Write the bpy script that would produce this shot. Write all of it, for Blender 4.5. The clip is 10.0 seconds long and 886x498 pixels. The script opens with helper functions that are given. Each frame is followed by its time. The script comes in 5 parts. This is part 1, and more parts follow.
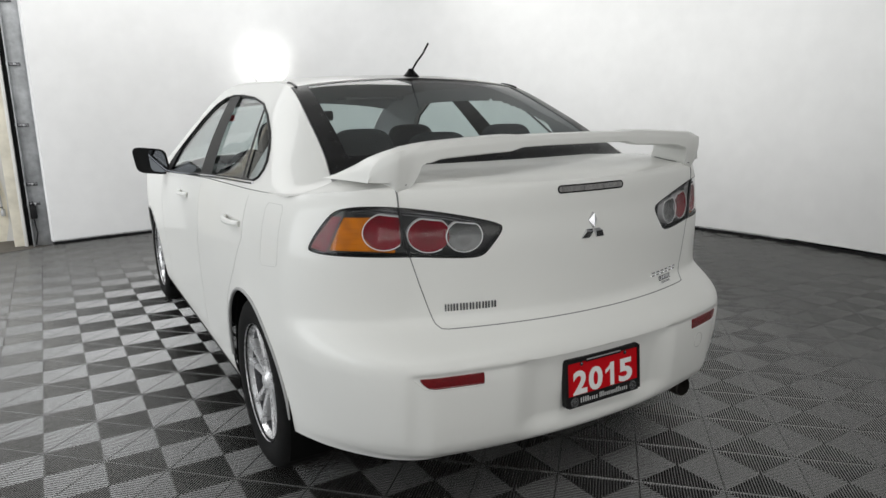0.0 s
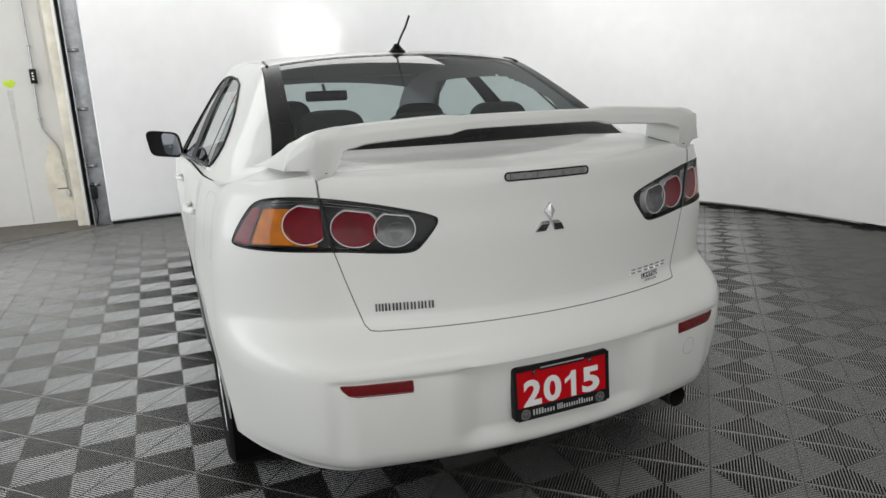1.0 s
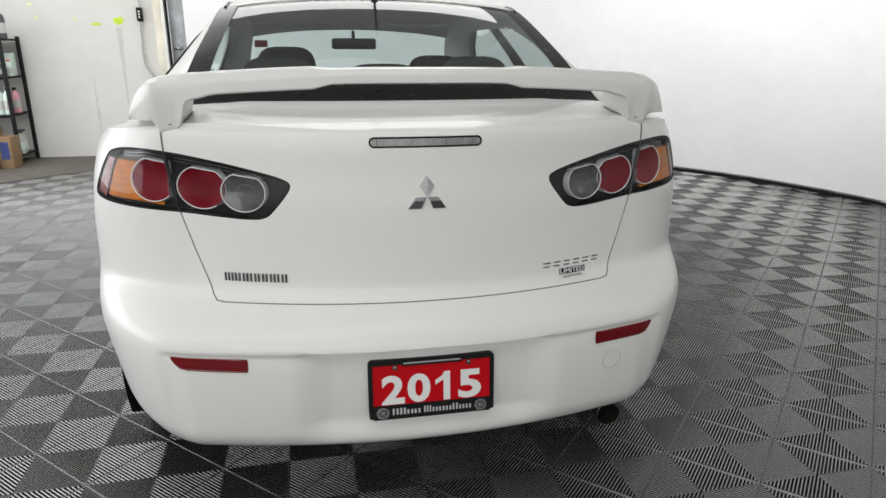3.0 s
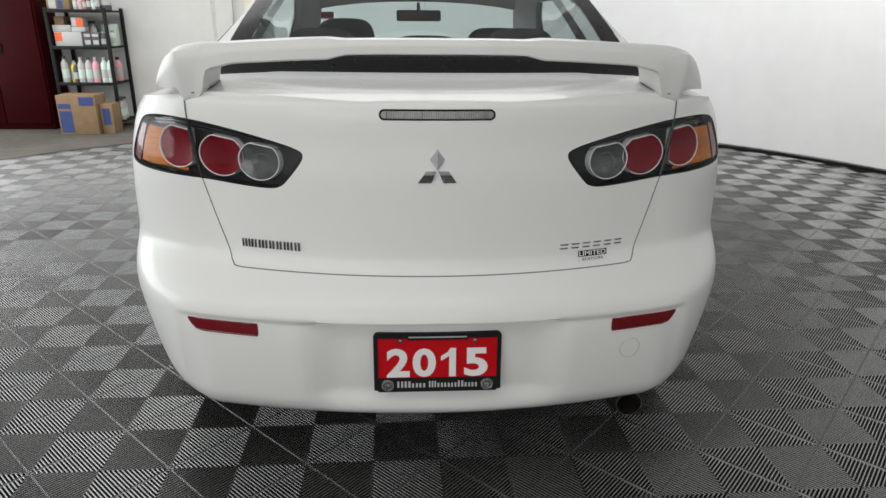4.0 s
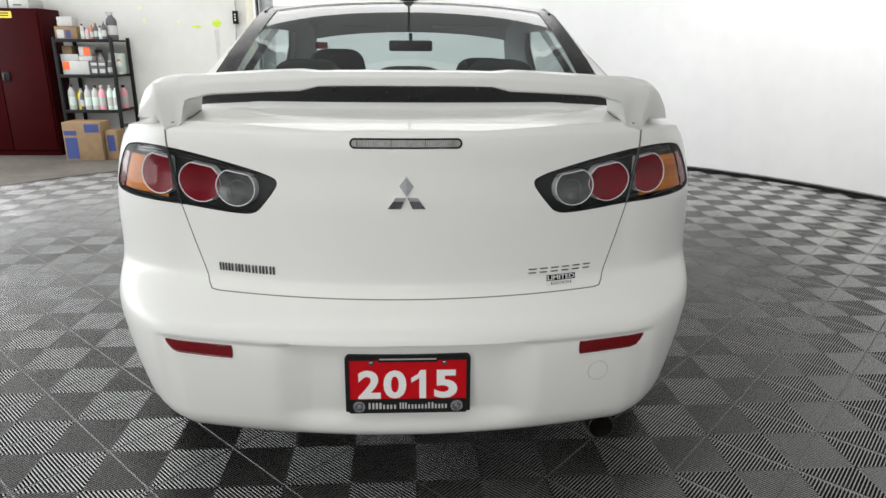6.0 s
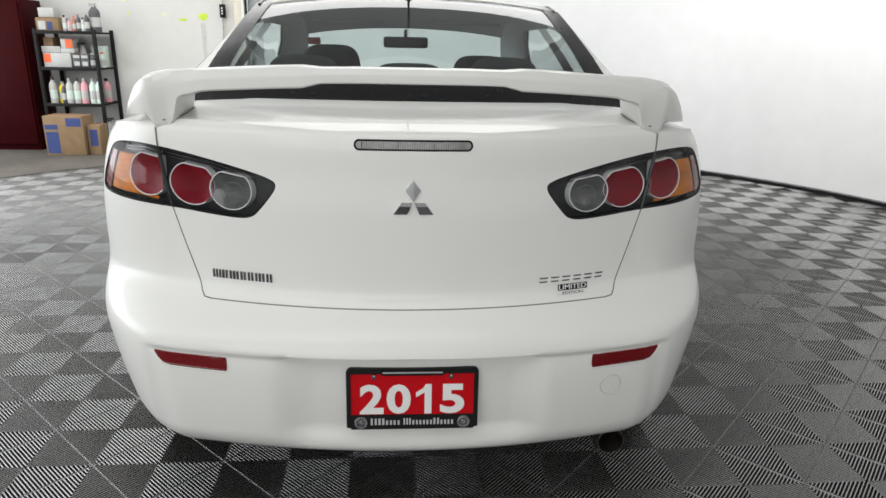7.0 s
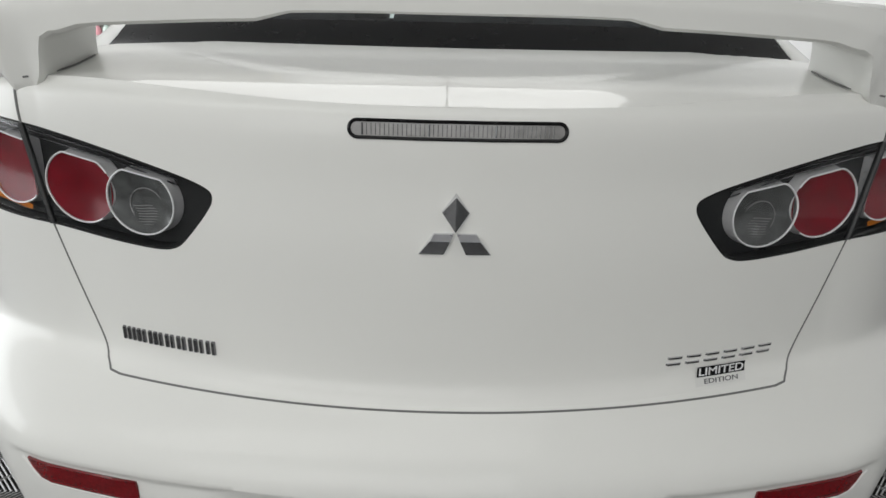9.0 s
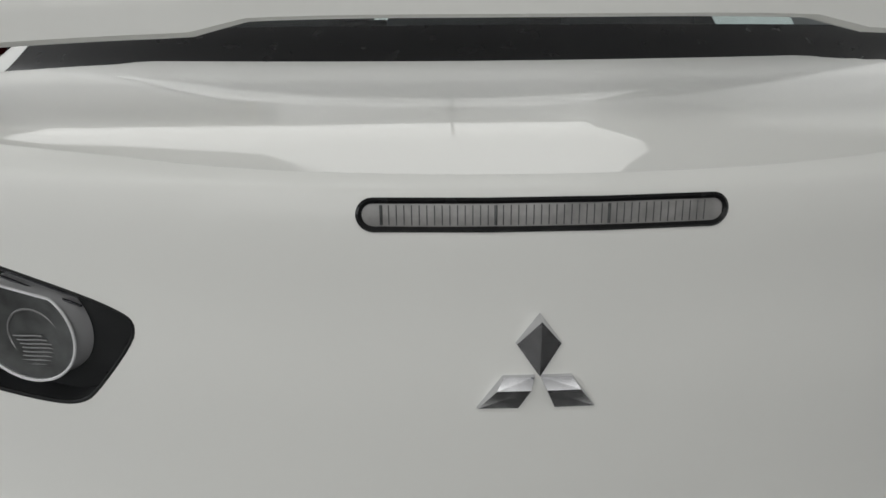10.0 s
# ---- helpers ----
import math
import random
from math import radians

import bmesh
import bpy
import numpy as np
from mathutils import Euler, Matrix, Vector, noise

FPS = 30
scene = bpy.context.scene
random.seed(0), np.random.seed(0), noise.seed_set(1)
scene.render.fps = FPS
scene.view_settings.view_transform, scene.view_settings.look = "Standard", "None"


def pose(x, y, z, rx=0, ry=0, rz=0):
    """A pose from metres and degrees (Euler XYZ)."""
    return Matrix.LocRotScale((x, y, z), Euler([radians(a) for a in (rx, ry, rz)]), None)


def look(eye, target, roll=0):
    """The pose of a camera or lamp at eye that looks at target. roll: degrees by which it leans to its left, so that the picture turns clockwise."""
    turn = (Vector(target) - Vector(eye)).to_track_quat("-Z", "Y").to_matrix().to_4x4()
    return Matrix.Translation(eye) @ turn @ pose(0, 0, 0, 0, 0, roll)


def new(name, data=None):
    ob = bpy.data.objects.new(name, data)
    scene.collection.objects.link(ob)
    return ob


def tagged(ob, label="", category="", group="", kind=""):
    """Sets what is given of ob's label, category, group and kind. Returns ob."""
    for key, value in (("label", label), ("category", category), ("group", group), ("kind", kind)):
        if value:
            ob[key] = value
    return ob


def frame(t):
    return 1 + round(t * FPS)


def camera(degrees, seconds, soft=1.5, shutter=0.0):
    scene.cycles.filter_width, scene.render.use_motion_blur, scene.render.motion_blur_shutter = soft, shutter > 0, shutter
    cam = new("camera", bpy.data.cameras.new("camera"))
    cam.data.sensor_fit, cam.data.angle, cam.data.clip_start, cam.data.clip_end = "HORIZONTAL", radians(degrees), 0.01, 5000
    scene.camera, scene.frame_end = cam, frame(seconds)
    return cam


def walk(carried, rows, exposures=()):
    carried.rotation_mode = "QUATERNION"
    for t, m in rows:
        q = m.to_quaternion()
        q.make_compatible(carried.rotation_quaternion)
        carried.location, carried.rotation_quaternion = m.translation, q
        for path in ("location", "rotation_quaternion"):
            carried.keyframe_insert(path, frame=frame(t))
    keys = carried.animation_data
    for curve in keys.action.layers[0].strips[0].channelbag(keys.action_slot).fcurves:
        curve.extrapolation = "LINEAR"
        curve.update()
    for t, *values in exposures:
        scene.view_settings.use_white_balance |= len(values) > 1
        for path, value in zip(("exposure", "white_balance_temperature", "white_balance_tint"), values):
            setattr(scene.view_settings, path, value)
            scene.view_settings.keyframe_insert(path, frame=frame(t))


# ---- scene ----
cam = camera(68.32, 10.0)
PATH = [
    (0, (-1.3642, -1.4636, 1.2481), (-0.3867, 0.2329, 0.8403), -1.124),
    (0.5, (-1.1720, -1.5163, 1.2152), (-0.3150, 0.2382, 0.7827), -2.333),
    (1, (-0.9228, -1.4776, 1.2437), (-0.1776, 0.3183, 0.7753), -2.241),
    (1.5, (-0.7496, -1.4816, 1.2321), (-0.1221, 0.3543, 0.7465), -3.572),
    (2, (-0.5364, -1.5541, 1.2393), (-0.0535, 0.3176, 0.7258), -1.868),
    (2.5, (-0.3986, -1.5196, 1.2242), (-0.0182, 0.3698, 0.6897), -1.730),
    (2.7, (-0.3323, -1.4782, 1.2252), (0.0664, 0.4010, 0.6685), -0.235),
    (3.8, (-0.0947, -1.4378, 1.2267), (0.0784, 0.4480, 0.5835), 0.356),
    (4, (-0.0648, -1.4570, 1.2209), (0.0379, 0.4279, 0.5601), 0.480),
    (4.5, (-0.0058, -1.4894, 1.2109), (0.0221, 0.3865, 0.5179), 1.023),
    (5, (0.0152, -1.4980, 1.2291), (0.0579, 0.3901, 0.5708), 0.245),
    (5.5, (0.0247, -1.5048, 1.2326), (0.0970, 0.3983, 0.6220), 0.034),
    (6, (0.0202, -1.5021, 1.2331), (0.1044, 0.4077, 0.6452), 0.402),
    (7.5, (-0.0828, -1.3095, 1.2255), (0.0913, 0.5871, 0.6150), 1.259),
    (8, (-0.1321, -1.1528, 1.2141), (0.1420, 0.7026, 0.5197), -0.780),
    (8.5, (-0.0682, -0.9559, 1.2003), (0.0548, 0.9175, 0.5109), -0.890),
    (9, (-0.0230, -0.7560, 1.1750), (-0.0020, 1.1040, 0.4390), 1.400),
    (9.5, (-0.0760, -0.5320, 1.2060), (0.0410, 1.3170, 0.4510), 1.100),
    (10, (-0.0870, -0.4210, 1.1670), (-0.0120, 1.4350, 0.4270), -0.300),
]
EXPOSURES = [(0.0, -0.50), (1.0, -0.42), (2.0, -0.20), (2.5, -0.08), (4.0, -0.24), (4.5, -0.19), (5.0, -0.08), (5.5, -0.02), (7.5, -0.05), (8.0, -0.06), (8.5, -0.06), (9.0, -0.22), (10.0, -0.46)]
walk(cam, [(t, look(eye, aim, roll)) for t, eye, aim, roll in PATH], EXPOSURES)

# ---- light ----
world = bpy.data.worlds.new("world")
scene.world = world
world.use_nodes = True
world.node_tree.nodes["Background"].inputs[0].default_value = (0.9, 0.95, 1.0, 1)
world.node_tree.nodes["Background"].inputs[1].default_value = 0.02


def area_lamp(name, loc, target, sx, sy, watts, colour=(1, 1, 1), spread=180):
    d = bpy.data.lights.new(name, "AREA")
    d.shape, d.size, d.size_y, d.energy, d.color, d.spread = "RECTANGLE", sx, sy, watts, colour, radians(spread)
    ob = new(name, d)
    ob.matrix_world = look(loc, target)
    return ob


CEIL = 3.6
area_lamp("ceiling_light_front", (-1.1, 4.9, CEIL - 0.12), (-1.1, 4.9, 0), 5.6, 2.4, 148, (1.0, 1.0, 0.985))
area_lamp("ceiling_light_right", (2.5, 3.0, CEIL - 0.12), (4.2, 3.0, 1.0), 4.2, 1.0, 64, (1.0, 1.0, 0.97), 130)
area_lamp("ceiling_light_rear", (-1.3, -2.0, CEIL - 0.12), (-1.3, -2.0, 0), 4.6, 1.6, 46, (1.0, 1.0, 0.97))
area_lamp("ceiling_light_left", (-4.5, 3.8, CEIL - 0.12), (-4.3, 3.8, 0), 1.8, 5.2, 150, (0.97, 0.985, 1.0), 120)
area_lamp("bay_door_daylight", (-6.95, 2.4, 1.65), (0, 2.4, 1.4), 8.0, 3.2, 330, (0.94, 0.975, 1.0))
# Added fill lamp behind the camera for the car's tail; no door there.
area_lamp("rear_fill_light", (-1.4, -4.40, 1.70), (-1.4, 0, 1.50), 4.8, 2.2, 67, (1.0, 1.0, 0.98))

# ---- materials ----
def mat(name, colour, rough=0.5, metal=0.0, var=0.0, scale=40.0, bump=0.0, bump_scale=200.0, coat=0.0, spec=0.5, stain=0.0, stain_scale=2.5, island=0.0, coat_rough=0.04):
    m = bpy.data.materials.new(name)
    m.use_nodes = True
    nt = m.node_tree
    b = nt.nodes["Principled BSDF"]
    b.inputs["Base Color"].default_value = (*colour, 1)
    b.inputs["Roughness"].default_value = rough
    b.inputs["Metallic"].default_value = metal
    b.inputs["Coat Weight"].default_value = coat
    b.inputs["Coat Roughness"].default_value = coat_rough
    b.inputs["Specular IOR Level"].default_value = spec
    tc = nt.nodes.new("ShaderNodeTexCoord")

    def noise_node(s, detail=6):
        n = nt.nodes.new("ShaderNodeTexNoise")
        n.inputs["Scale"].default_value, n.inputs["Detail"].default_value = s, detail
        nt.links.new(tc.outputs["Object"], n.inputs["Vector"])
        return n
    colour_out = None
    for amount, s in ((var, scale), (stain, stain_scale)):
        if amount > 0:
            n = noise_node(s)
            ramp = nt.nodes.new("ShaderNodeMapRange")
            ramp.inputs["From Min"].default_value, ramp.inputs["From Max"].default_value = 0.3, 0.7
            ramp.inputs["To Min"].default_value, ramp.inputs["To Max"].default_value = 1 - amount, 1 + amount
            nt.links.new(n.outputs["Fac"], ramp.inputs["Value"])
            mix = nt.nodes.new("ShaderNodeMix")
            mix.data_type, mix.blend_type = "RGBA", "MULTIPLY"
            mix.inputs["Factor"].default_value = 1
            mix.inputs["A"].default_value = (*colour, 1)
            if colour_out:
                nt.links.new(colour_out, mix.inputs["A"])
            nt.links.new(ramp.outputs["Result"], mix.inputs["B"])
            colour_out = mix.outputs["Result"]
            if amount == var:
                r2 = nt.nodes.new("ShaderNodeMapRange")
                r2.inputs["To Min"].default_value, r2.inputs["To Max"].default_value = max(rough - 0.08, 0.02), min(rough + 0.08, 1)
                nt.links.new(n.outputs["Fac"], r2.inputs["Value"])
                nt.links.new(r2.outputs["Result"], b.inputs["Roughness"])
    if island > 0:
        oi = nt.nodes.new("ShaderNodeObjectInfo")
        ramp = nt.nodes.new("ShaderNodeMapRange")
        ramp.inputs["To Min"].default_value, ramp.inputs["To Max"].default_value = 1 - island, 1 + island
        nt.links.new(oi.outputs["Random"], ramp.inputs["Value"])
        mix = nt.nodes.new("ShaderNodeMix")
        mix.data_type, mix.blend_type = "RGBA", "MULTIPLY"
        mix.inputs["Factor"].default_value = 1
        mix.inputs["A"].default_value = (*colour, 1)
        if colour_out:
            nt.links.new(colour_out, mix.inputs["A"])
        nt.links.new(ramp.outputs["Result"], mix.inputs["B"])
        colour_out = mix.outputs["Result"]
    if colour_out:
        nt.links.new(colour_out, b.inputs["Base Color"])
    if bump > 0:
        n = noise_node(bump_scale, 3)
        bp = nt.nodes.new("ShaderNodeBump")
        bp.inputs["Strength"].default_value, bp.inputs["Distance"].default_value = bump, 0.002
        nt.links.new(n.outputs["Fac"], bp.inputs["Height"])
        nt.links.new(bp.outputs["Normal"], b.inputs["Normal"])
    return m


def glass_mat(name, tint, gloss_rough=0.0, base=0.045, edge=0.92):
    m = bpy.data.materials.new(name)
    m.use_nodes = True
    nt = m.node_tree
    nt.nodes.clear()
    out = nt.nodes.new("ShaderNodeOutputMaterial")
    mix = nt.nodes.new("ShaderNodeMixShader")
    tr = nt.nodes.new("ShaderNodeBsdfTransparent")
    gl = nt.nodes.new("ShaderNodeBsdfGlossy")
    lw = nt.nodes.new("ShaderNodeLayerWeight")
    lw.inputs["Blend"].default_value = 0.5
    pw = nt.nodes.new("ShaderNodeMath")
    pw.operation = "POWER"
    pw.inputs[1].default_value = 5.0
    fr = nt.nodes.new("ShaderNodeMath")
    fr.operation = "MULTIPLY_ADD"
    fr.inputs[1].default_value, fr.inputs[2].default_value = edge, base
    tr.inputs["Color"].default_value = (*tint, 1)
    gl.inputs["Roughness"].default_value = gloss_rough
    nt.links.new(lw.outputs["Facing"], pw.inputs[0])
    nt.links.new(pw.outputs[0], fr.inputs[0])
    nt.links.new(fr.outputs[0], mix.inputs[0])
    nt.links.new(tr.outputs[0], mix.inputs[1])
    nt.links.new(gl.outputs[0], mix.inputs[2])
    nt.links.new(mix.outputs[0], out.inputs[0])
    return m


def glow_mat(name, colour, strength):
    m = bpy.data.materials.new(name)
    m.use_nodes = True
    b = m.node_tree.nodes["Principled BSDF"]
    b.inputs["Base Color"].default_value = (*colour, 1)
    b.inputs["Emission Color"].default_value = (*colour, 1)
    b.inputs["Emission Strength"].default_value = strength
    return m


PAINT = mat("white_car_paint", (0.775, 0.775, 0.748), 0.42, spec=0.2, coat=0.34, coat_rough=0.035, var=0.012, scale=3.0)
BLACK_PLASTIC = mat("black_plastic", (0.010, 0.010, 0.0105), 0.55, spec=0.18, var=0.15, scale=60, bump=0.15)
GLOSS_BLACK = mat("gloss_black", (0.007, 0.007, 0.0075), 0.25, spec=0.2, var=0.05)
WELL = mat("black_arch_liner", (0.006, 0.006, 0.006), 0.9, spec=0.05)
RUBBER = mat("tyre_rubber", (0.010, 0.010, 0.010), 0.85, spec=0.12, var=0.2, scale=30, bump=0.3)
FINE_GAP = mat("fine_gap", (0.56, 0.56, 0.54), 0.7)
SEAM = mat("panel_gap", (0.16, 0.16, 0.157), 0.8)
ALLOY = mat("silver_alloy", (0.72, 0.72, 0.73), 0.28, 0.5, var=0.05)
CHROME = mat("chrome", (0.80, 0.80, 0.82), 0.10, 1.0, var=0.04, scale=80)
BADGE = mat("badge_chrome", (0.62, 0.62, 0.64), 0.07, 1.0, var=0.04, scale=80)
EXHAUST = mat("sooty_steel", (0.05, 0.045, 0.04), 0.45, 0.5, var=0.2, scale=40)
DARK_CHROME = mat("dark_chrome", (0.22, 0.22, 0.23), 0.22, 0.9, var=0.08)
LAMP_BLACK = mat("smoked_lamp_housing", (0.022, 0.023, 0.024), 0.30, spec=0.3, var=0.15, scale=30)
LAMP_RED = mat("red_lamp_lens", (0.17, 0.004, 0.012), 0.22, coat=0.08, spec=0.15, var=0.25, scale=26)
LAMP_CLEAR = mat("clear_reversing_lens", (0.10, 0.104, 0.104), 0.16, 0.3, coat=0.3, var=0.3, scale=50)
LAMP_RIB = mat("pale_lens_rib", (0.26, 0.26, 0.26), 0.25, 0.3, var=0.1)
LAMP_AMBER = mat("amber_lamp_lens", (0.52, 0.155, 0.006), 0.4, spec=0.15, var=0.25, scale=35)
CUP = mat("pale_lens_wall", (0.60, 0.60, 0.61), 0.3, 0.1, var=0.1)
RING = mat("bright_lamp_ring", (0.85, 0.85, 0.86), 0.3, 0.1, var=0.05)
REFLECTOR = mat("red_reflector", (0.15, 0.003, 0.006), 0.18, coat=0.5, var=0.3, scale=200)
GLASS = glass_mat("tinted_glass", (0.76, 0.83, 0.82), 0.0, 0.07)
CLEAR = glass_mat("clear_lamp_cover", (0.93, 0.93, 0.93), 0.02, 0.03, 0.16)
FABRIC = mat("black_seat_fabric", (0.025, 0.025, 0.028), 0.9, var=0.25, scale=120, bump=0.3, bump_scale=500)
TRIM = mat("grey_cabin_trim", (0.06, 0.06, 0.063), 0.7, var=0.15, scale=80)
HEADLINER = mat("grey_headliner", (0.50, 0.50, 0.505), 0.9, var=0.06, scale=150)
WALL = mat("white_booth_wall", (0.80, 0.80, 0.80), 0.75, var=0.02, scale=6, stain=0.03, stain_scale=0.9, bump=0.05, bump_scale=60)
WALL_OLD = mat("scuffed_white_wall", (0.60, 0.592, 0.57), 0.7, var=0.02, scale=9, stain=0.035, stain_scale=1.6, bump=0.08, bump_scale=80)
CONCRETE = mat("worn_concrete", (0.070, 0.062, 0.052), 0.7, var=0.22, scale=14, stain=0.22, stain_scale=1.7, bump=0.3, bump_scale=120)
CEILING = mat("white_ceiling", (0.75, 0.75, 0.75), 0.9, var=0.03, scale=4)
TILE = mat("grey_floor_tile", (0.047, 0.046, 0.044), 0.21, var=0.04, scale=9, stain=0.07, stain_scale=1.2, island=0.02, spec=1.0)
TILE.node_tree.nodes["Principled BSDF"].inputs["IOR"].default_value = 1.76
TILE_GAP_SHADE = mat("tile_gap_shade", (0.007, 0.007, 0.007), 0.8, var=0.15, scale=10)


# ---- helpers ----
def mesh_of(name, verts, faces, smooth=True, sharp=None):
    me = bpy.data.meshes.new(name)
    me.from_pydata([tuple(v) for v in verts], [], faces)
    me.validate()
    bm = bmesh.new()
    bm.from_mesh(me)
    bmesh.ops.recalc_face_normals(bm, faces=bm.faces)
    bm.to_mesh(me)
    bm.free()
    if smooth:
        for p in me.polygons:
            p.use_smooth = True
        if sharp:
            me.set_sharp_from_angle(angle=radians(sharp))
    return me


def part(name, geo, material, parent=None, label="", smooth=True, sharp=40):
    if isinstance(geo, bmesh.types.BMesh):
        me = bpy.data.meshes.new(name)
        bmesh.ops.recalc_face_normals(geo, faces=geo.faces)
        geo.to_mesh(me)
        geo.free()
        if smooth:
            for p in me.polygons:
                p.use_smooth = True
            me.set_sharp_from_angle(angle=radians(sharp))
    else:
        me = mesh_of(name, geo[0], geo[1], smooth, sharp)
    for mm in (material if isinstance(material, (list, tuple)) else [material]):
        me.materials.append(mm)
    ob = new(name, me)
    ob.parent = parent
    if label:
        tagged(ob, label)
    return ob


def thing(name, label, category, loc=(0, 0, 0), group="", kind=""):
    ob = new(name)
    ob.location = loc
    ob.empty_display_size = 0.1
    return tagged(ob, label, category, group, kind)


def grid(f, nu, nv, keep=None, close_u=False):
    """verts and faces of f(u, v), u and v from 0 to 1."""
    verts = [f(i / nu, j / nv) for i in range(nu + 1) for j in range(nv + 1)]
    faces = []
    for i in range(nu):
        for j in range(nv):
            a = i * (nv + 1) + j
            q = (a, a + 1, a + nv + 2, a + nv + 1)
            if keep is None or keep(*[sum(verts[k][c] for k in q) / 4 for c in range(3)], (i + 0.5) / nu, (j + 0.5) / nv):
                faces.append(q)
    return verts, faces


def clean(geo):
    used = sorted({k for f in geo[1] for k in f})
    at = {k: n for n, k in enumerate(used)}
    return [geo[0][k] for k in used], [tuple(at[k] for k in f) for f in geo[1]]


def join(*geos):
    verts, faces = [], []
    for v, f in geos:
        n = len(verts)
        verts += list(v)
        faces += [tuple(k + n for k in q) for q in f]
    return verts, faces


def mirror(geo):
    return [(-x, y, z) for x, y, z in geo[0]], [tuple(reversed(f)) for f in geo[1]]


def box(x0, x1, y0, y1, z0, z1, bevel=0.0, seg=2):
    bm = bmesh.new()
    bmesh.ops.create_cube(bm, size=1)
    for v in bm.verts:
        v.co = ((x0 + x1) / 2 + v.co.x * (x1 - x0), (y0 + y1) / 2 + v.co.y * (y1 - y0), (z0 + z1) / 2 + v.co.z * (z1 - z0))
    if bevel:
        bmesh.ops.bevel(bm, geom=list(bm.edges), offset=bevel, segments=seg, affect="EDGES", profile=0.5)
    bm.verts.index_update()
    return bm


def lathe(profile, n=48, axis="x", full=True):
    """profile: (radius, along) pairs, turned about the axis."""
    verts, faces = [], []
    m = len(profile)
    for k in range(n):
        a = 2 * math.pi * k / n
        for r, h in profile:
            c, s = r * math.cos(a), r * math.sin(a)
            verts.append({"x": (h, c, s), "y": (c, h, s), "z": (c, s, h)}[axis])
    for k in range(n):
        for j in range(m - 1):
            a, b = k * m + j, ((k + 1) % n) * m + j
            faces.append((a, a + 1, b + 1, b))
    return verts, faces


def tube(points, r, n=8, closed=False):
    """A round bar along points."""
    verts, faces = [], []
    pts = [Vector(p) for p in points]
    m = len(pts)
    ref = None
    for i, p in enumerate(pts):
        a = pts[(i - 1) % m] if (i or closed) else p
        b = pts[(i + 1) % m] if (i < m - 1 or closed) else p
        d = (b - a).normalized()
        if ref is None:
            ref = Vector((0, 0, 1)) if abs(d.z) < 0.9 else Vector((1, 0, 0))
        s = d.cross(ref).normalized()
        ref = s.cross(d).normalized()
        for k in range(n):
            w = 2 * math.pi * k / n
            verts.append(p + r * (math.cos(w) * s + math.sin(w) * ref))
    for i in range(m if closed else m - 1):
        for k in range(n):
            a, b = i * n + k, ((i + 1) % m) * n + k
            c, d = i * n + (k + 1) % n, ((i + 1) % m) * n + (k + 1) % n
            faces.append((a, c, d, b))
    if not closed:
        faces.append(tuple(reversed(range(n))))
        faces.append(tuple((m - 1) * n + k for k in range(n)))
    return verts, faces


def lerp_table(table, x):
    if x <= table[0][0]:
        return table[0][1]
    for (a, p), (b, q) in zip(table, table[1:]):
        if x <= b:
            return p + (q - p) * (x - a) / (b - a)
    return table[-1][1]


def smooth_table(table, x):
    """Catmull-Rom through the table."""
    n = len(table)
    if x <= table[0][0]:
        return table[0][1]
    if x >= table[-1][0]:
        return table[-1][1]
    for i in range(n - 1):
        if x <= table[i + 1][0]:
            (x1, y1), (x2, y2) = table[i], table[i + 1]
            x0, y0 = table[i - 1] if i else (2 * x1 - x2, 2 * y1 - y2)
            x3, y3 = table[i + 2] if i + 2 < n else (2 * x2 - x1, 2 * y2 - y1)
            m1, m2 = (y2 - y0) / (x2 - x0), (y3 - y1) / (x3 - x1)
            h = x2 - x1
            t = (x - x1) / h
            return (2 * t**3 - 3 * t**2 + 1) * y1 + (t**3 - 2 * t**2 + t) * h * m1 + (-2 * t**3 + 3 * t**2) * y2 + (t**3 - t**2) * h * m2


def sstep(a, b, x):
    t = min(max((x - a) / (b - a), 0), 1)
    return t * t * (3 - 2 * t)


def inside(poly, x, y):
    hit = False
    for (x1, y1), (x2, y2) in zip(poly, poly[1:] + poly[:1]):
        if (y1 > y) != (y2 > y) and x < (x2 - x1) * (y - y1) / (y2 - y1) + x1:
            hit = not hit
    return hit


# ---- room ----
def wall_line():
    """The booth wall's plan: the straight front part, then the bend into the right-hand wall."""
    pts = [(-1.53, 6.22), (-0.95, 6.33), (-0.4, 6.41)]
    cx, cy, a, b = 0.10, 2.11, 4.28, 4.32
    for k in range(25):
        w = math.pi / 2 * (1 - k / 24)
        pts.append((cx + a * math.cos(w), cy + b * math.sin(w)))
    pts += [(4.38, 0.0), (4.38, -4.5)]
    return pts


def wall_strip(pts, z0, z1, thick):
    out = []
    for i, (x, y) in enumerate(pts):
        a, b = pts[max(i - 1, 0)], pts[min(i + 1, len(pts) - 1)]
        d = Vector((b[0] - a[0], b[1] - a[1])).normalized()
        out.append((x - d.y * thick, y + d.x * thick))
    verts = [(x, y, z) for (x, y) in pts for z in (z0, z1)] + [(x, y, z) for (x, y) in out for z in (z0, z1)]
    n = len(pts)
    faces = []
    for i in range(n - 1):
        a, b, c, d = 2 * i, 2 * i + 1, 2 * i + 3, 2 * i + 2
        faces += [(a, b, c, d), (2 * n + a, 2 * n + d, 2 * n + c, 2 * n + b), (b, 2 * n + b, 2 * n + c, c), (a, d, 2 * n + d, 2 * n + a)]
    faces += [(0, 2 * n, 2 * n + 1, 1), (2 * n - 2, 2 * n - 1, 4 * n - 1, 4 * n - 2)]
    return verts, faces


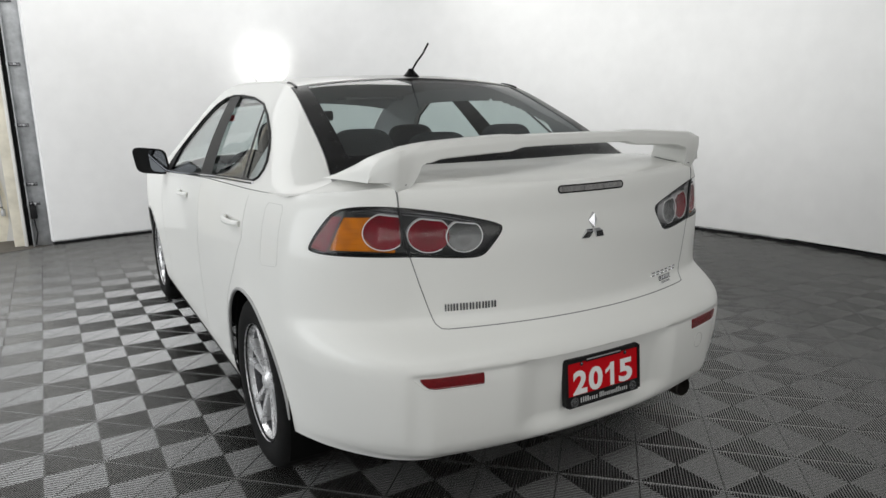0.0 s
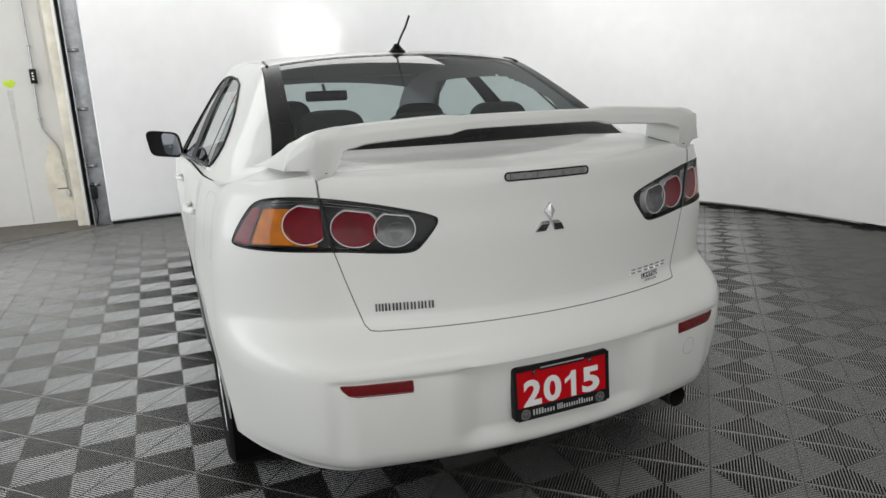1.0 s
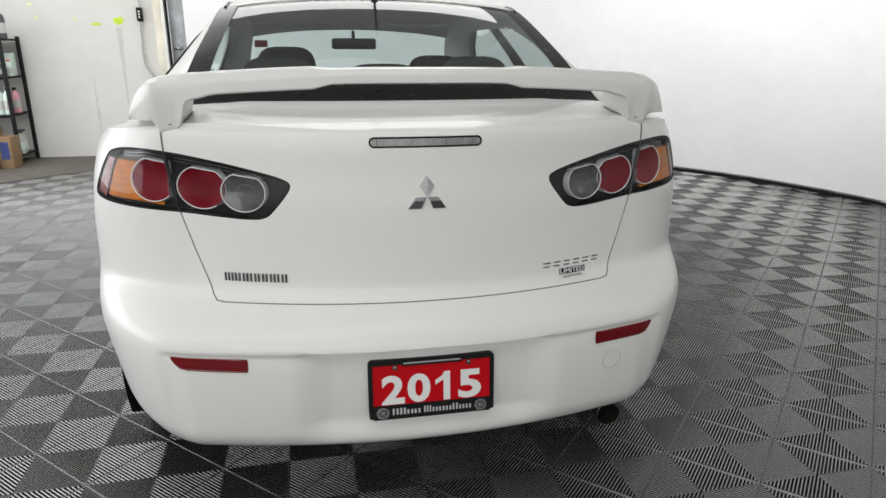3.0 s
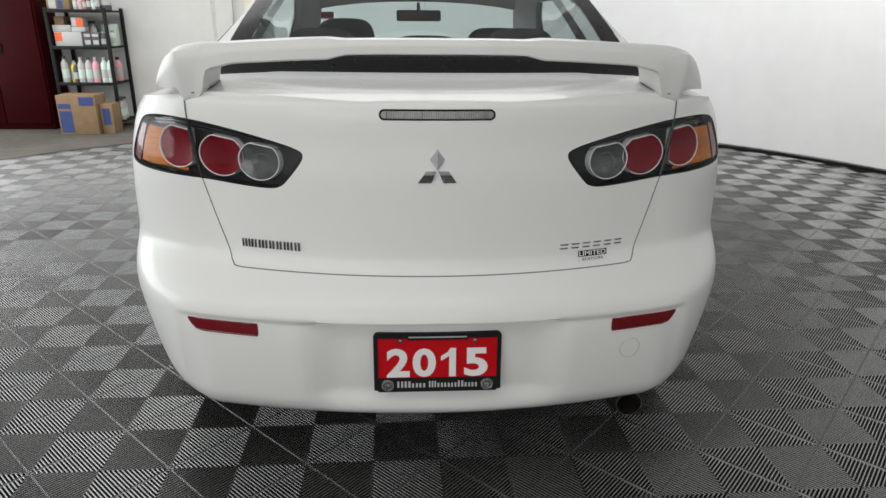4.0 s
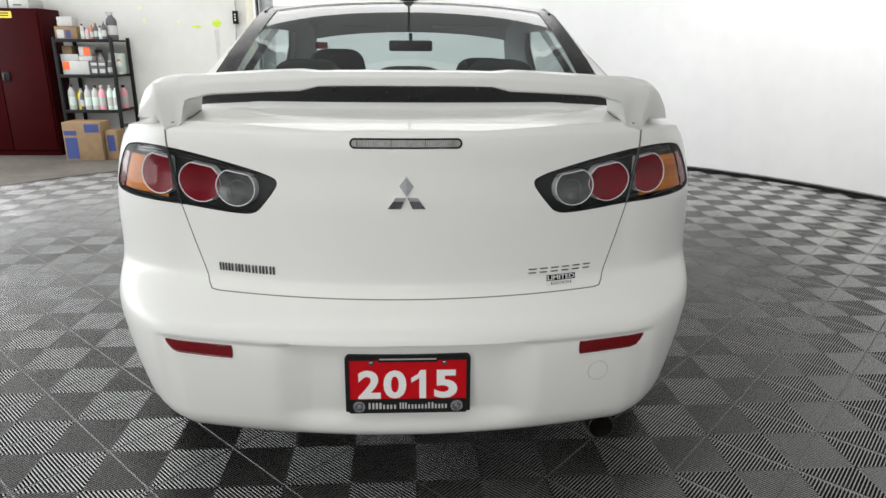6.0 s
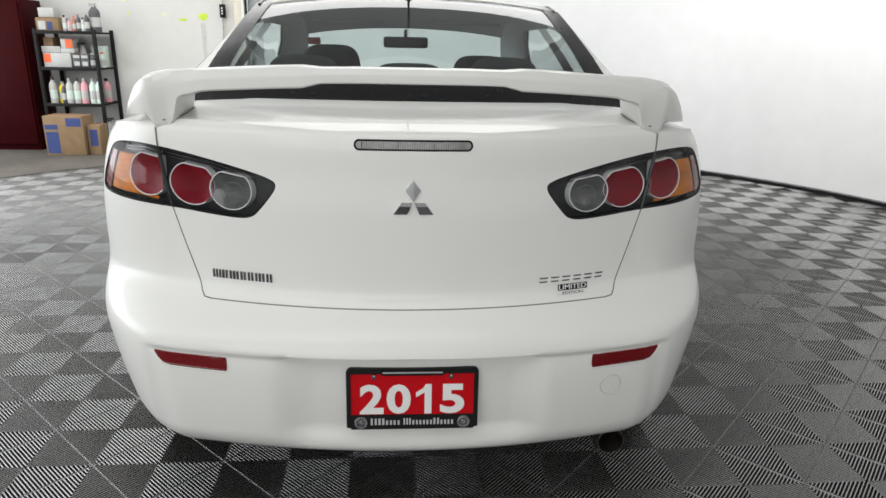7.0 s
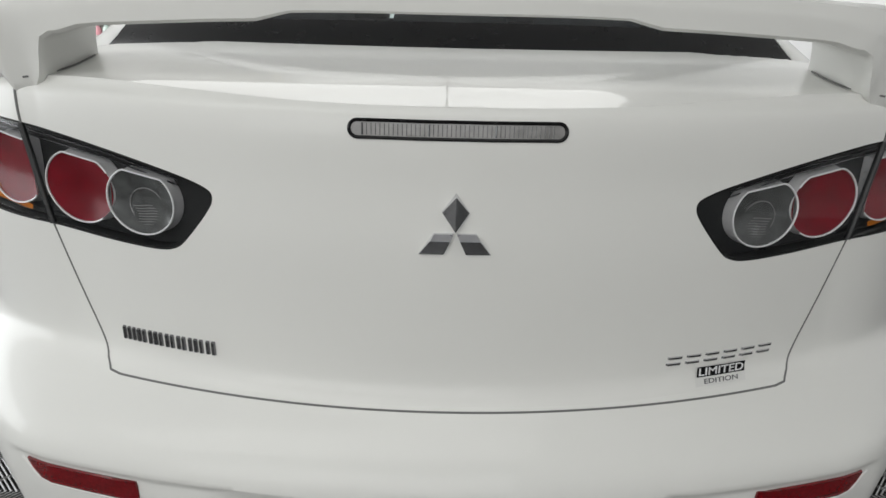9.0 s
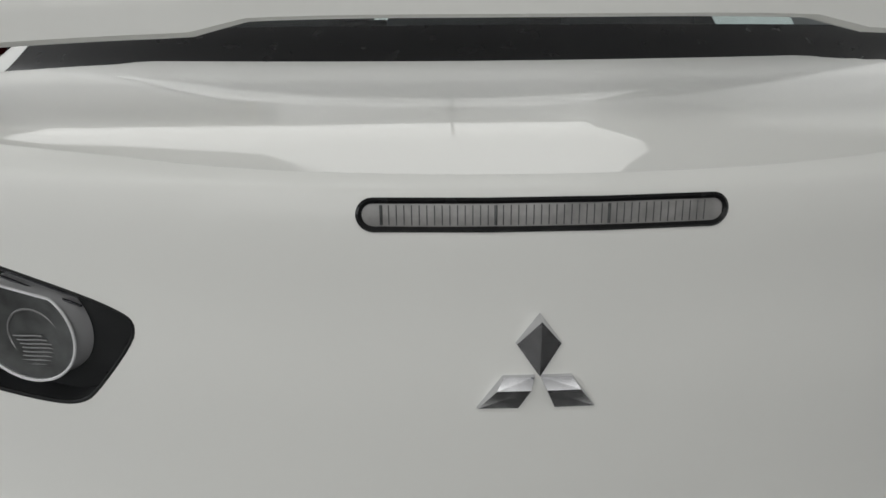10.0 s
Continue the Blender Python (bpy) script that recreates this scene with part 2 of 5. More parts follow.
room_line = wall_line()
tagged(part("wall_booth", wall_strip(room_line, 0.03, CEIL, 0.15), WALL, sharp=30), "smooth white booth wall bending round the car", "wall", kind="structure")
tagged(part("baseboard", wall_strip([(x, y) for x, y in room_line], 0.0, 0.045, 0.012), BLACK_PLASTIC, sharp=30), "black rubber strip along the foot of the white wall", "baseboard", kind="structure")
tagged(part("wall_back", box(-7.0, -1.36, 6.92, 7.07, -0.02, CEIL), WALL_OLD), "scuffed white wall with green paint marks", "wall", kind="structure")
tagged(part("wall_left", box(-7.15, -7.0, -4.6, 7.2, 0, CEIL), WALL), "plain white wall", "wall", kind="structure")
tagged(part("wall_rear", box(-7.0, 4.5, -4.65, -4.5, 0, CEIL), WALL), "plain white wall", "wall", kind="structure")
tagged(part("ceiling", box(-7.15, 4.6, -4.65, 7.2, CEIL, CEIL + 0.1), CEILING), "white ceiling", "ceiling", kind="structure")
tagged(part("floor", box(-7.0, 4.6, -4.6, 7.2, -0.25, -0.02), CONCRETE), "worn brown-grey concrete floor", "floor", kind="structure")

# ---- car: body surface ----
XA, YB, YF = 0.56, 0.45, 3.85
REAR = [(0.20, 0.02), (0.27, -0.02), (0.30, -0.055), (0.34, -0.080), (0.40, -0.092), (0.50, -0.100), (0.55, -0.098), (0.575, -0.093), (0.60, -0.079), (0.625, -0.055), (0.645, -0.030), (0.662, -0.012), (0.685, -0.004), (0.75, -0.004), (0.87, -0.006), (0.95, -0.002), (1.01, -0.002), (1.035, 0.001), (1.046, 0.006), (1.055, 0.020)]
FRONT = [(0.20, 4.22), (0.30, 4.32), (0.50, 4.37), (0.62, 4.35), (0.75, 4.25), (0.82, 4.12)]
WIDTH = [(0.18, 0.82), (0.25, 0.848), (0.40, 0.862), (0.60, 0.872), (0.75, 0.872), (0.88, 0.858), (0.95, 0.842), (1.0, 0.822), (1.03, 0.80)]
TUCK = [(0.25, 0.058), (0.35, 0.047), (0.45, 0.030), (0.55, 0.014), (0.62, 0.009), (0.72, 0.006), (0.85, 0.0)]
RIM = [(-0.1, 1.05), (0.02, 1.05), (0.12, 1.036), (0.3, 1.02), (0.45, 1.010), (0.8, 1.003), (1.5, 0.990), (2.0, 0.972), (2.6, 0.945), (3.2, 0.92), (3.6, 0.88), (4.0, 0.80), (4.3, 0.72)]
BASE = [(-0.1, 1.042), (0.02, 1.05), (0.1, 1.062), (0.3, 1.078), (0.42, 1.0815), (0.55, 1.079), (0.8, 1.07), (3.0, 1.02), (3.3, 0.985), (3.6, 0.95), (4.0, 0.85), (4.3, 0.73)]


def side_x(y, z):
    taper = 1 - 0.045 * sstep(0.9 - 0.22 * sstep(0.75, 0.55, z), 0.2, y) - 0.07 * sstep(3.4, 4.2, y)
    return smooth_table(WIDTH, z) * taper


def rear_y(x, z):
    return smooth_table(REAR, z) + (0.25 + 0.13 * sstep(0.58, 0.68, z)) * x * x


def bez(a, c, b, w, t):
    p, q, r = (1 - t) ** 2, 2 * w * t * (1 - t), t * t
    s = p + q + r
    return ((p * a[0] + q * c[0] + r * b[0]) / s, (p * a[1] + q * c[1] + r * b[1]) / s)


LC, LF = 0.42, 0.45
S1, S2 = XA, XA + LC
S3 = S2 + YF - YB
S4 = S3 + LF
S5 = S4 + 0.5


def body_xy(s, z):
    """Plan of the right half of the body at height z: s runs from the middle of the tail round the corner to the nose."""
    if s <= S1:
        return s, rear_y(s, z)
    if s <= S2:
        xs = side_x(YB, z)
        ya = rear_y(XA, z)
        k = lerp_table(TUCK, z)
        return bez((XA, ya), (xs - 0.004 - 2.0 * k, ya + 0.28 * (xs - XA)), (xs, YB), 0.80, (s - S1) / LC)
    if s <= S3:
        y = YB + s - S2
        return side_x(y, z), y
    yf = smooth_table(FRONT, z)
    xs = side_x(YF, z)
    if s <= S4:
        return bez((xs, YF), (xs - 0.03, yf - 0.12), (0.5, yf - 0.06), 0.9, (s - S3) / LF)
    t = (s - S4) / (S5 - S4)
    return 0.5 * (1 - t), yf - 0.06 * (1 - t) ** 2


def top_z(x, y):
    b, r = smooth_table(BASE, y), lerp_table(RIM, y)
    return b - (b - r) * sstep(0.42 + 0.13 * sstep(0.14, 0.34, y) * sstep(0.47, 0.37, y), 0.84, abs(x))


def bottom_z(s):
    return lerp_table([(0, 0.285), (0.45, 0.278), (0.70, 0.262), (0.86, 0.262), (S2, 0.272), (S2 + 0.12, 0.265), (S2 + 0.6, 0.205), (S3, 0.205), (S4, 0.2), (S5, 0.2)], s)


def rim_z(s):
    z = 1.0
    for _ in range(6):
        x, y = body_xy(s, z)
        z = top_z(x, y)
    return z


def recess(x, z):
    """Set-back of the bumper's face below its ledge, and of the plate's bay."""
    below = sstep(0.560, 0.547, z) * sstep(0.29, 0.37, z)
    return 0.0085 * below * sstep(0.64, 0.60, abs(x)) + 0.029 * below * sstep(0.335, 0.225, abs(x))


def body(s, z, off=0.0):
    sign = 1 if s >= 0 else -1
    a = abs(s)
    x, y = body_xy(a, z)
    if a < S1 + 0.1:
        y += recess(x, z)
    if off:
        e = 0.004
        x1, y1 = body_xy(a + e, z)
        x0, y0 = body_xy(max(a - e, 0), z)
        du = Vector((x1 - x0, y1 - y0, 0))
        x3, y3 = body_xy(a, z + e)
        x2, y2 = body_xy(a, z - e)
        dv = Vector((x3 - x2, y3 - y2, 2 * e))
        n = du.cross(dv).normalized()
        return (sign * (x + n.x * off), y + n.y * off, z + n.z * off)
    return (sign * x, y, z)


HUB_R, HUB_F, HUB_Z, TYRE_R = 0.783, 3.418, 0.312, 0.312
ARCH = 0.345
S_STOPS = [k * S1 / 56 for k in range(56)] + [S1 + k * LC / 40 for k in range(40)] + [S2 + k * (S3 - S2) / 170 for k in range(170)] + [S3 + k * LF / 16 for k in range(16)] + [S4 + k * (S5 - S4) / 14 for k in range(15)]

# outlines on the body surface, as (s, z)
LAMP_OUT = [(0.306, 0.928), (0.313, 0.937), (0.352, 0.951), (0.462, 0.977), (0.566, 0.995), (0.645, 1.002), (0.72, 1.0), (0.768, 0.988), (0.80, 0.941), (0.833, 0.881), (0.818, 0.872), (0.78, 0.867), (0.69, 0.864), (0.55, 0.859), (0.45, 0.850), (0.388, 0.847), (0.366, 0.852), (0.352, 0.862), (0.311, 0.912)]



def snap(s, z):
    """Moves a point of the body's net that lies next to the lamp's outline onto it."""
    a = abs(s)
    if not (0.28 < a < 0.86 and 0.83 < z < 1.02):
        return s, z
    best = (0.0080, a, z)
    for (x1, z1), (x2, z2) in zip(LAMP_OUT, LAMP_OUT[1:] + LAMP_OUT[:1]):
        dx, dz = x2 - x1, z2 - z1
        t = min(max(((a - x1) * dx + (z - z1) * dz) / (dx * dx + dz * dz), 0), 1)
        px, pz = x1 + t * dx, z1 + t * dz
        d = math.hypot(a - px, z - pz)
        if d < best[0]:
            best = (d, px, pz)
    return (best[1] if s >= 0 else -best[1]), best[2]


def in_arch(y, z):
    return any((y - h) ** 2 + (z - HUB_Z) ** 2 < ARCH**2 for h in (HUB_R, HUB_F))


car = thing("car", "white four-door saloon with a rear wing, standing on tiles", "car")


def shell(test):
    ss = [-s for s in reversed(S_STOPS[1:])] + S_STOPS
    nv = 130
    verts, info, moved_to = [], [], []
    for s in ss:
        zb, zt = bottom_z(abs(s)), rim_z(abs(s))
        for j in range(nv + 1):
            z = zb + (zt - zb) * j / nv
            info.append((s, z))
            moved_to.append(snap(s, z))
            verts.append(body(*moved_to[-1]))
    faces = []
    for i in range(len(ss) - 1):
        for j in range(nv):
            a = i * (nv + 1) + j
            s, z = (info[a][0] + info[a + nv + 2][0]) / 2, (info[a][1] + info[a + nv + 2][1]) / 2
            y = (verts[a][1] + verts[a + nv + 2][1]) / 2
            if abs(s) > S1 and in_arch(y, z):
                continue
            if inside(LAMP_OUT, abs(s), z):
                continue
            quad = (a, a + 1, a + nv + 2, a + nv + 1)
            if any(info[k] != moved_to[k] for k in quad):
                def size(pts):
                    return sum(pts[k - 1][0] * pts[k][1] - pts[k][0] * pts[k - 1][1] for k in range(4))
                if size([moved_to[k] for k in quad]) / size([info[k] for k in quad]) < 0.2:
                    continue
            if test(abs(s), z):
                faces.append(quad)
    return clean((verts, faces))


def lid_edge(z):
    return smooth_table([(0.655, 0.499), (0.70, 0.513), (0.86, 0.562), (1.0, 0.590), (1.06, 0.595)], z)


def is_lid(s, z):
    return z > 0.655 and s < lid_edge(z)


def is_bumper(s, z):
    return s < S2 and z < 0.64


part("body_shell", shell(lambda s, z: not is_lid(s, z) and not is_bumper(s, z)), PAINT, car, sharp=60)
trunk = part("trunk_lid", shell(is_lid), PAINT, car, sharp=60)
part("rear_bumper", shell(is_bumper), PAINT, car, sharp=60)


def contour_y(x, front=False):
    """Where the rim's plan crosses x."""
    lo, hi = (0.0, S2) if not front else (S5, S3)
    for _ in range(40):
        mid = (lo + hi) / 2
        if body_xy(mid, rim_z(mid))[0] < x:
            lo = mid
        else:
            hi = mid
    return body_xy(lo, rim_z(lo))[1]


def deck(x_lim, y_end, front, n=60, m=40):
    cols = [-x_lim + 2 * x_lim * i / n for i in range(n + 1)]
    start = [contour_y(abs(x), front) for x in cols]

    def f(u, v):
        i = round(u * n)
        x = cols[i]
        y = start[i] + (y_end - start[i]) * v
        return (x, y, top_z(x, y))
    return grid(f, n, m)


part("rear_deck", deck(0.80, 0.75, False), PAINT, trunk)
part("hood", deck(0.78, 3.25, True), PAINT, car)

# ---- car: greenhouse ----
RAIL_X = [(0.40, 0.665), (0.58, 0.622), (0.80, 0.592), (1.12, 0.552), (1.3, 0.551), (1.7, 0.565), (2.1, 0.57), (2.45, 0.57), (2.8, 0.62), (3.2, 0.70), (3.35, 0.73)]
RAIL_Z = [(0.40, 1.036), (0.50, 1.064), (0.58, 1.110), (0.80, 1.222), (1.12, 1.357), (1.3, 1.380), (1.7, 1.395), (2.1, 1.392), (2.45, 1.350), (2.8, 1.225), (3.2, 1.00), (3.35, 0.93)]
CROWN = [(0.40, 0.0), (0.5, 0.002), (0.8, 0.024), (1.12, 0.028), (2.0, 0.030), (2.45, 0.035), (3.35, 0.04)]
BOW = [(0.40, 0.10), (0.8, 0.05), (1.12, 0.015), (1.5, 0.0), (2.2, 0.0), (2.45, -0.06), (3.35, -0.16)]


def rail(y):
    return smooth_table(RAIL_X, y), smooth_table(RAIL_Z, y)


def cab_side(y, v, off=0.0):
    """Side of the cabin: v from the belt line up to the roof rail."""
    zb = lerp_table(RIM, y)
    xb = side_x(y, zb) - 0.01
    xr, zr = rail(y)
    b = 0.018 * 4 * v * (1 - v) * sstep(0.4, 0.75, y)
    return (xb + (xr - xb) * v + b + off, y, zb + (zr - zb) * v + off * 0.45)


def cab_top(y, u, off=0.0):
    """Across the cabin at the rail's station y; u from -1 to 1."""
    xr, zr = rail(y)
    k = 1 - u * u
    return (xr * u, y - smooth_table(BOW, y) * k, zr + (smooth_table(CROWN, y) + 0.012 * sstep(0.5, 0.9, y) * (1 - u**6)) * (k**0.8 if k > 0 else 0) + off)


SIDE_WIN = [(0.845, 1.030), (0.815, 1.042), (0.812, 1.064), (0.835, 1.092), (0.90, 1.135), (1.0, 1.190), (1.14, 1.253), (1.28, 1.298), (1.46, 1.327), (1.65, 1.342), (1.83, 1.348), (1.97, 1.340), (2.12, 1.313), (2.33, 1.235), (2.50, 1.135), (2.64, 1.03), (2.72, 0.948), (2.4, 0.961), (2.0, 0.980), (1.5, 1.004), (1.2, 1.016)]
Y0, Y1 = 0.40, 3.32


def cab_geo(keep):
    g = grid(lambda u, v: cab_side(Y0 + (Y1 - Y0) * u, v), 200, 36, keep)
    return clean(join(g, mirror(g)))


part("cabin_side", cab_geo(lambda x, y, z, u, v: not inside(SIDE_WIN, y, z)), PAINT, car)
lining = cab_geo(lambda x, y, z, u, v: not (inside(SIDE_WIN, y, z) and y > 1.02 and z < 1.315))
part("pillar_lining", ([(x - math.copysign(0.03, x), y, z - 0.004) for x, y, z in lining[0]], lining[1]), HEADLINER, car)
part("roof", grid(lambda u, v: cab_top(1.12 + (2.42 - 1.12) * u, -1 + 2 * v), 40, 40), PAINT, car)


def on_side(y, z, off):
    zb = lerp_table(RIM, y)
    zr = rail(y)[1]
    return cab_side(y, min(max((z - zb) / (zr - zb), 0), 1), off)


def side_patch(poly, off, rows=24, cols=30):
    z0, z1 = min(p[1] for p in poly), max(p[1] for p in poly)

    def f(u, v):
        z = z0 + (z1 - z0) * min(max(v, 0.004), 0.996)
        xs = []
        for (xa, za), (xb, zb) in zip(poly, poly[1:] + poly[:1]):
            if (za > z) != (zb > z):
                xs.append(xa + (xb - xa) * (z - za) / (zb - za))
        lo, hi = min(xs), max(xs)
        return on_side(lo + (hi - lo) * u, z, off)
    return grid(f, cols, rows)


for m in (False, True):
    flip = mirror if m else (lambda g: g)
    pane = part("side_window", flip(side_patch(SIDE_WIN, -0.004)), GLASS, car)
    pane.visible_shadow = False
    dense = []
    for (xa, za), (xb, zb) in zip(SIDE_WIN, SIDE_WIN[1:] + SIDE_WIN[:1]):
        dense += [(xa + (xb - xa) * k / 6, za + (zb - za) * k / 6) for k in range(6)]
    part("window_trim", flip(tube([on_side(y, z, 0.002) for y, z in dense], 0.0050, 6, True)), BLACK_PLASTIC, car)
    part("belt_moulding", flip(tube([on_side(y, smooth_table([(0.8, 1.024), (1.2, 1.011), (1.5, 0.999), (2.0, 0.975), (2.4, 0.956), (2.75, 0.943)], y), 0.004) for y in [0.83 + 1.9 * k / 30 for k in range(31)]], 0.006, 6)), CHROME, car)
    part("mirror_sail", flip(side_patch([(2.72, 0.947), (2.645, 1.03), (2.56, 1.096), (2.545, 1.09), (2.565, 0.955)], 0.003, 10, 8)), BLACK_PLASTIC, car)
    part("door_pillar", flip(grid(lambda u, v: on_side(1.485 + 0.225 * u + (0.22 - 0.05 * u) * v, 1.002 - 0.010 * u + (0.340 + 0.010 * u) * v, 0.003), 4, 12)), BLACK_PLASTIC, car)
    part("window_divider", flip(grid(lambda u, v: on_side(0.955 + 0.026 * u + 0.245 * v, 1.025 + 0.250 * v, 0.003), 2, 10)), BLACK_PLASTIC, car)

rear_glass = part("rear_window", grid(lambda u, v: cab_top(0.50 + (1.12 - 0.50) * u, -0.99 + 1.98 * v, -0.002), 30, 40), GLASS, car)
rear_glass.visible_shadow = False


def border_keep(x, y, z, u, v):
    return u < 0.13 or u > 0.985 or v < 0.055 or v > 0.945


part("window_border", clean(grid(lambda u, v: cab_top(0.50 + (1.12 - 0.50) * u, -0.995 + 1.99 * v, 0.001), 60, 92, border_keep)), GLOSS_BLACK, rear_glass)
ws = part("windscreen", grid(lambda u, v: cab_top(2.42 + (3.30 - 2.42) * u, -0.96 + 1.92 * v, -0.002), 24, 30), GLASS, car)
ws.visible_shadow = False


GREY_LIP = mat("grey_arch_edge", (0.35, 0.35, 0.345), 0.5, var=0.05)


# ---- car: wheels ----
def make_wheel(x, y, sign):
    w = new("wheel")
    w.parent = car
    w.location = (x, y, HUB_Z)
    R = TYRE_R
    prof = [(0.205, -0.09), (0.235, -0.105), (0.275, -0.107), (0.298, -0.095), (R, -0.075), (R, 0.075), (0.298, 0.095), (0.275, 0.107), (0.235, 0.105), (0.210, 0.09)]
    part("tyre", lathe(prof, 64), RUBBER, w, sharp=50)
    rim = [(0.213, 0.098), (0.212, 0.088), (0.198, 0.078), (0.196, 0.070)]
    part("rim_barrel", lathe([(r, h * sign) for r, h in [(0.196, 0.070), (0.190, -0.08), (0.212, -0.098)]], 64), DARK_CHROME, w)
    part("rim", lathe([(r, h * sign) for r, h in rim], 64), ALLOY, w, sharp=50)
    for k in range(5):
        for d in (-1, 1):
            a = 2 * math.pi * k / 5 + 0.3
            c, sn = math.cos(a), math.sin(a)

            def f(u, v):
                r = 0.030 + 0.176 * u
                side = d * (0.012 + 0.040 * u**1.4)
                q = (v - 0.5) * 2
                wd = side + (0.0095 + 0.0035 * u) * max(-1, min(1, q * 1.35))
                dep = 0.066 + 0.020 * u - 0.030 * max(0, abs(q) - 0.72) / 0.28
                return (sign * dep, r * c - wd * sn, r * sn + wd * c)
            part("spoke", grid(f, 8, 10), ALLOY, w, sharp=30)
    part("hub_cap", lathe([(0.0, 0.083 * sign), (0.022, 0.083 * sign), (0.028, 0.078 * sign), (0.055, 0.068 * sign), (0.06, 0.03 * sign)], 32), ALLOY, w)
    part("brake_disc", lathe([(0.02, 0.0), (0.14, 0.0), (0.14, -0.02 * sign)], 32), DARK_CHROME, w)
    return w


for y in (HUB_R, HUB_F):
    for sgn in (-1, 1):
        make_wheel(sgn * 0.745, y, sgn)
        lip = [(side_x(y + ARCH * math.cos(a), HUB_Z + ARCH * math.sin(a)) * sgn, y + ARCH * math.cos(a), HUB_Z + ARCH * math.sin(a)) for a in [math.pi * (0.0 + 1.0 * k / 40) for k in range(41)]]
        part("arch_lip", tube(lip, 0.0065, 8), GREY_LIP, car)
        well = grid(lambda u, v: (sgn * (0.84 - 0.34 * v), y + (ARCH + 0.01) * math.cos(math.pi * (-0.15 + 1.3 * u)), HUB_Z + (ARCH + 0.01) * math.sin(math.pi * (-0.15 + 1.3 * u))), 24, 4)
        part("wheel_well", well, WELL, car)
part("underbody", box(-0.60, 0.60, 0.16, 4.10, 0.20, 0.30, 0.03), BLACK_PLASTIC, car)


# ---- car: tail lamps, seams, badges ----
def body_patch(poly, off, rows=16, cols=24, sign=1):
    z0, z1 = min(p[1] for p in poly), max(p[1] for p in poly)

    def f(u, v):
        z = z0 + (z1 - z0) * min(max(v, 0.003), 0.997)
        xs = [a[0] + (b[0] - a[0]) * (z - a[1]) / (b[1] - a[1]) for a, b in zip(poly, poly[1:] + poly[:1]) if (a[1] > z) != (b[1] > z)]
        lo, hi = min(xs), max(xs)
        return body(sign * (lo + (hi - lo) * u), z, off)
    return grid(f, cols, rows)


def dense_line(pts, n=5, closed=False):
    out = []
    ends = list(zip(pts, pts[1:] + pts[:1])) if closed else list(zip(pts, pts[1:]))
    for a, b in ends:
        out += [(a[0] + (b[0] - a[0]) * k / n, a[1] + (b[1] - a[1]) * k / n) for k in range(n)]
    return out if closed else out + [pts[-1]]


def rounded(pts, turns=2, closed=True):
    """Cuts the corners of an outline."""
    for _ in range(turns):
        out = []
        for a, b in zip(pts, pts[1:] + pts[:1]):
            out += [(a[0] * 0.75 + b[0] * 0.25, a[1] * 0.75 + b[1] * 0.25), (a[0] * 0.25 + b[0] * 0.75, a[1] * 0.25 + b[1] * 0.75)]
        pts = out
    return pts


def on_body(pts, off, sign=1):
    return [body(sign * a, z, off) for a, z in pts]


def seam(pts, parent, sign=1, r=0.0022, material=None, name="panel_gap", closed=False, off=-0.0008):
    return part(name, tube(on_body(dense_line(pts, 6, closed), off, sign), r, 6, closed), material or SEAM, parent)


def flat_top(a):
    return 0.9385 + (a - 0.36) * 0.145


def lens_disc(cx, cz, rx, rz, off, sign, cut=9.0, low=-9.0):
    """A dished round lens whose top is cut flat, and that ends at the lid's gap."""
    def f(u, v):
        a = 2 * math.pi * u
        s = min(max(cx + rx * v * math.cos(a), low), cut)
        z = min(cz + rz * v * math.sin(a), flat_top(s) - 0.002)
        return body(sign * s, z, off - 0.007 * (1 - v * v))
    return grid(f, 48, 10)


def lens_ring(cx, cz, rx, rz, sign, a0=0.0, a1=360.0, low=-9.0):
    pts = []
    for k in range(61):
        a = radians(a0 + (a1 - a0) * k / 60)
        s = max(cx + rx * math.cos(a), low)
        z = min(cz + rz * math.sin(a), flat_top(s))
        pts.append((s, z))
    return tube(on_body(pts, -0.003, sign), 0.0013, 6, abs(a1 - a0) >= 359)


def lens_cup(cx, cz, rx, rz, sign, low=-9.0):
    """The wall of a lens, from its ring back to the housing."""
    def f(u, v):
        a = 2 * math.pi * u
        k = 1 + 0.07 * v
        s = max(cx + rx * k * math.cos(a), low)
        return body(sign * s, min(cz + rz * k * math.sin(a), flat_top(s) + 0.002 * v), -0.004 - 0.017 * v)
    return grid(f, 48, 3)


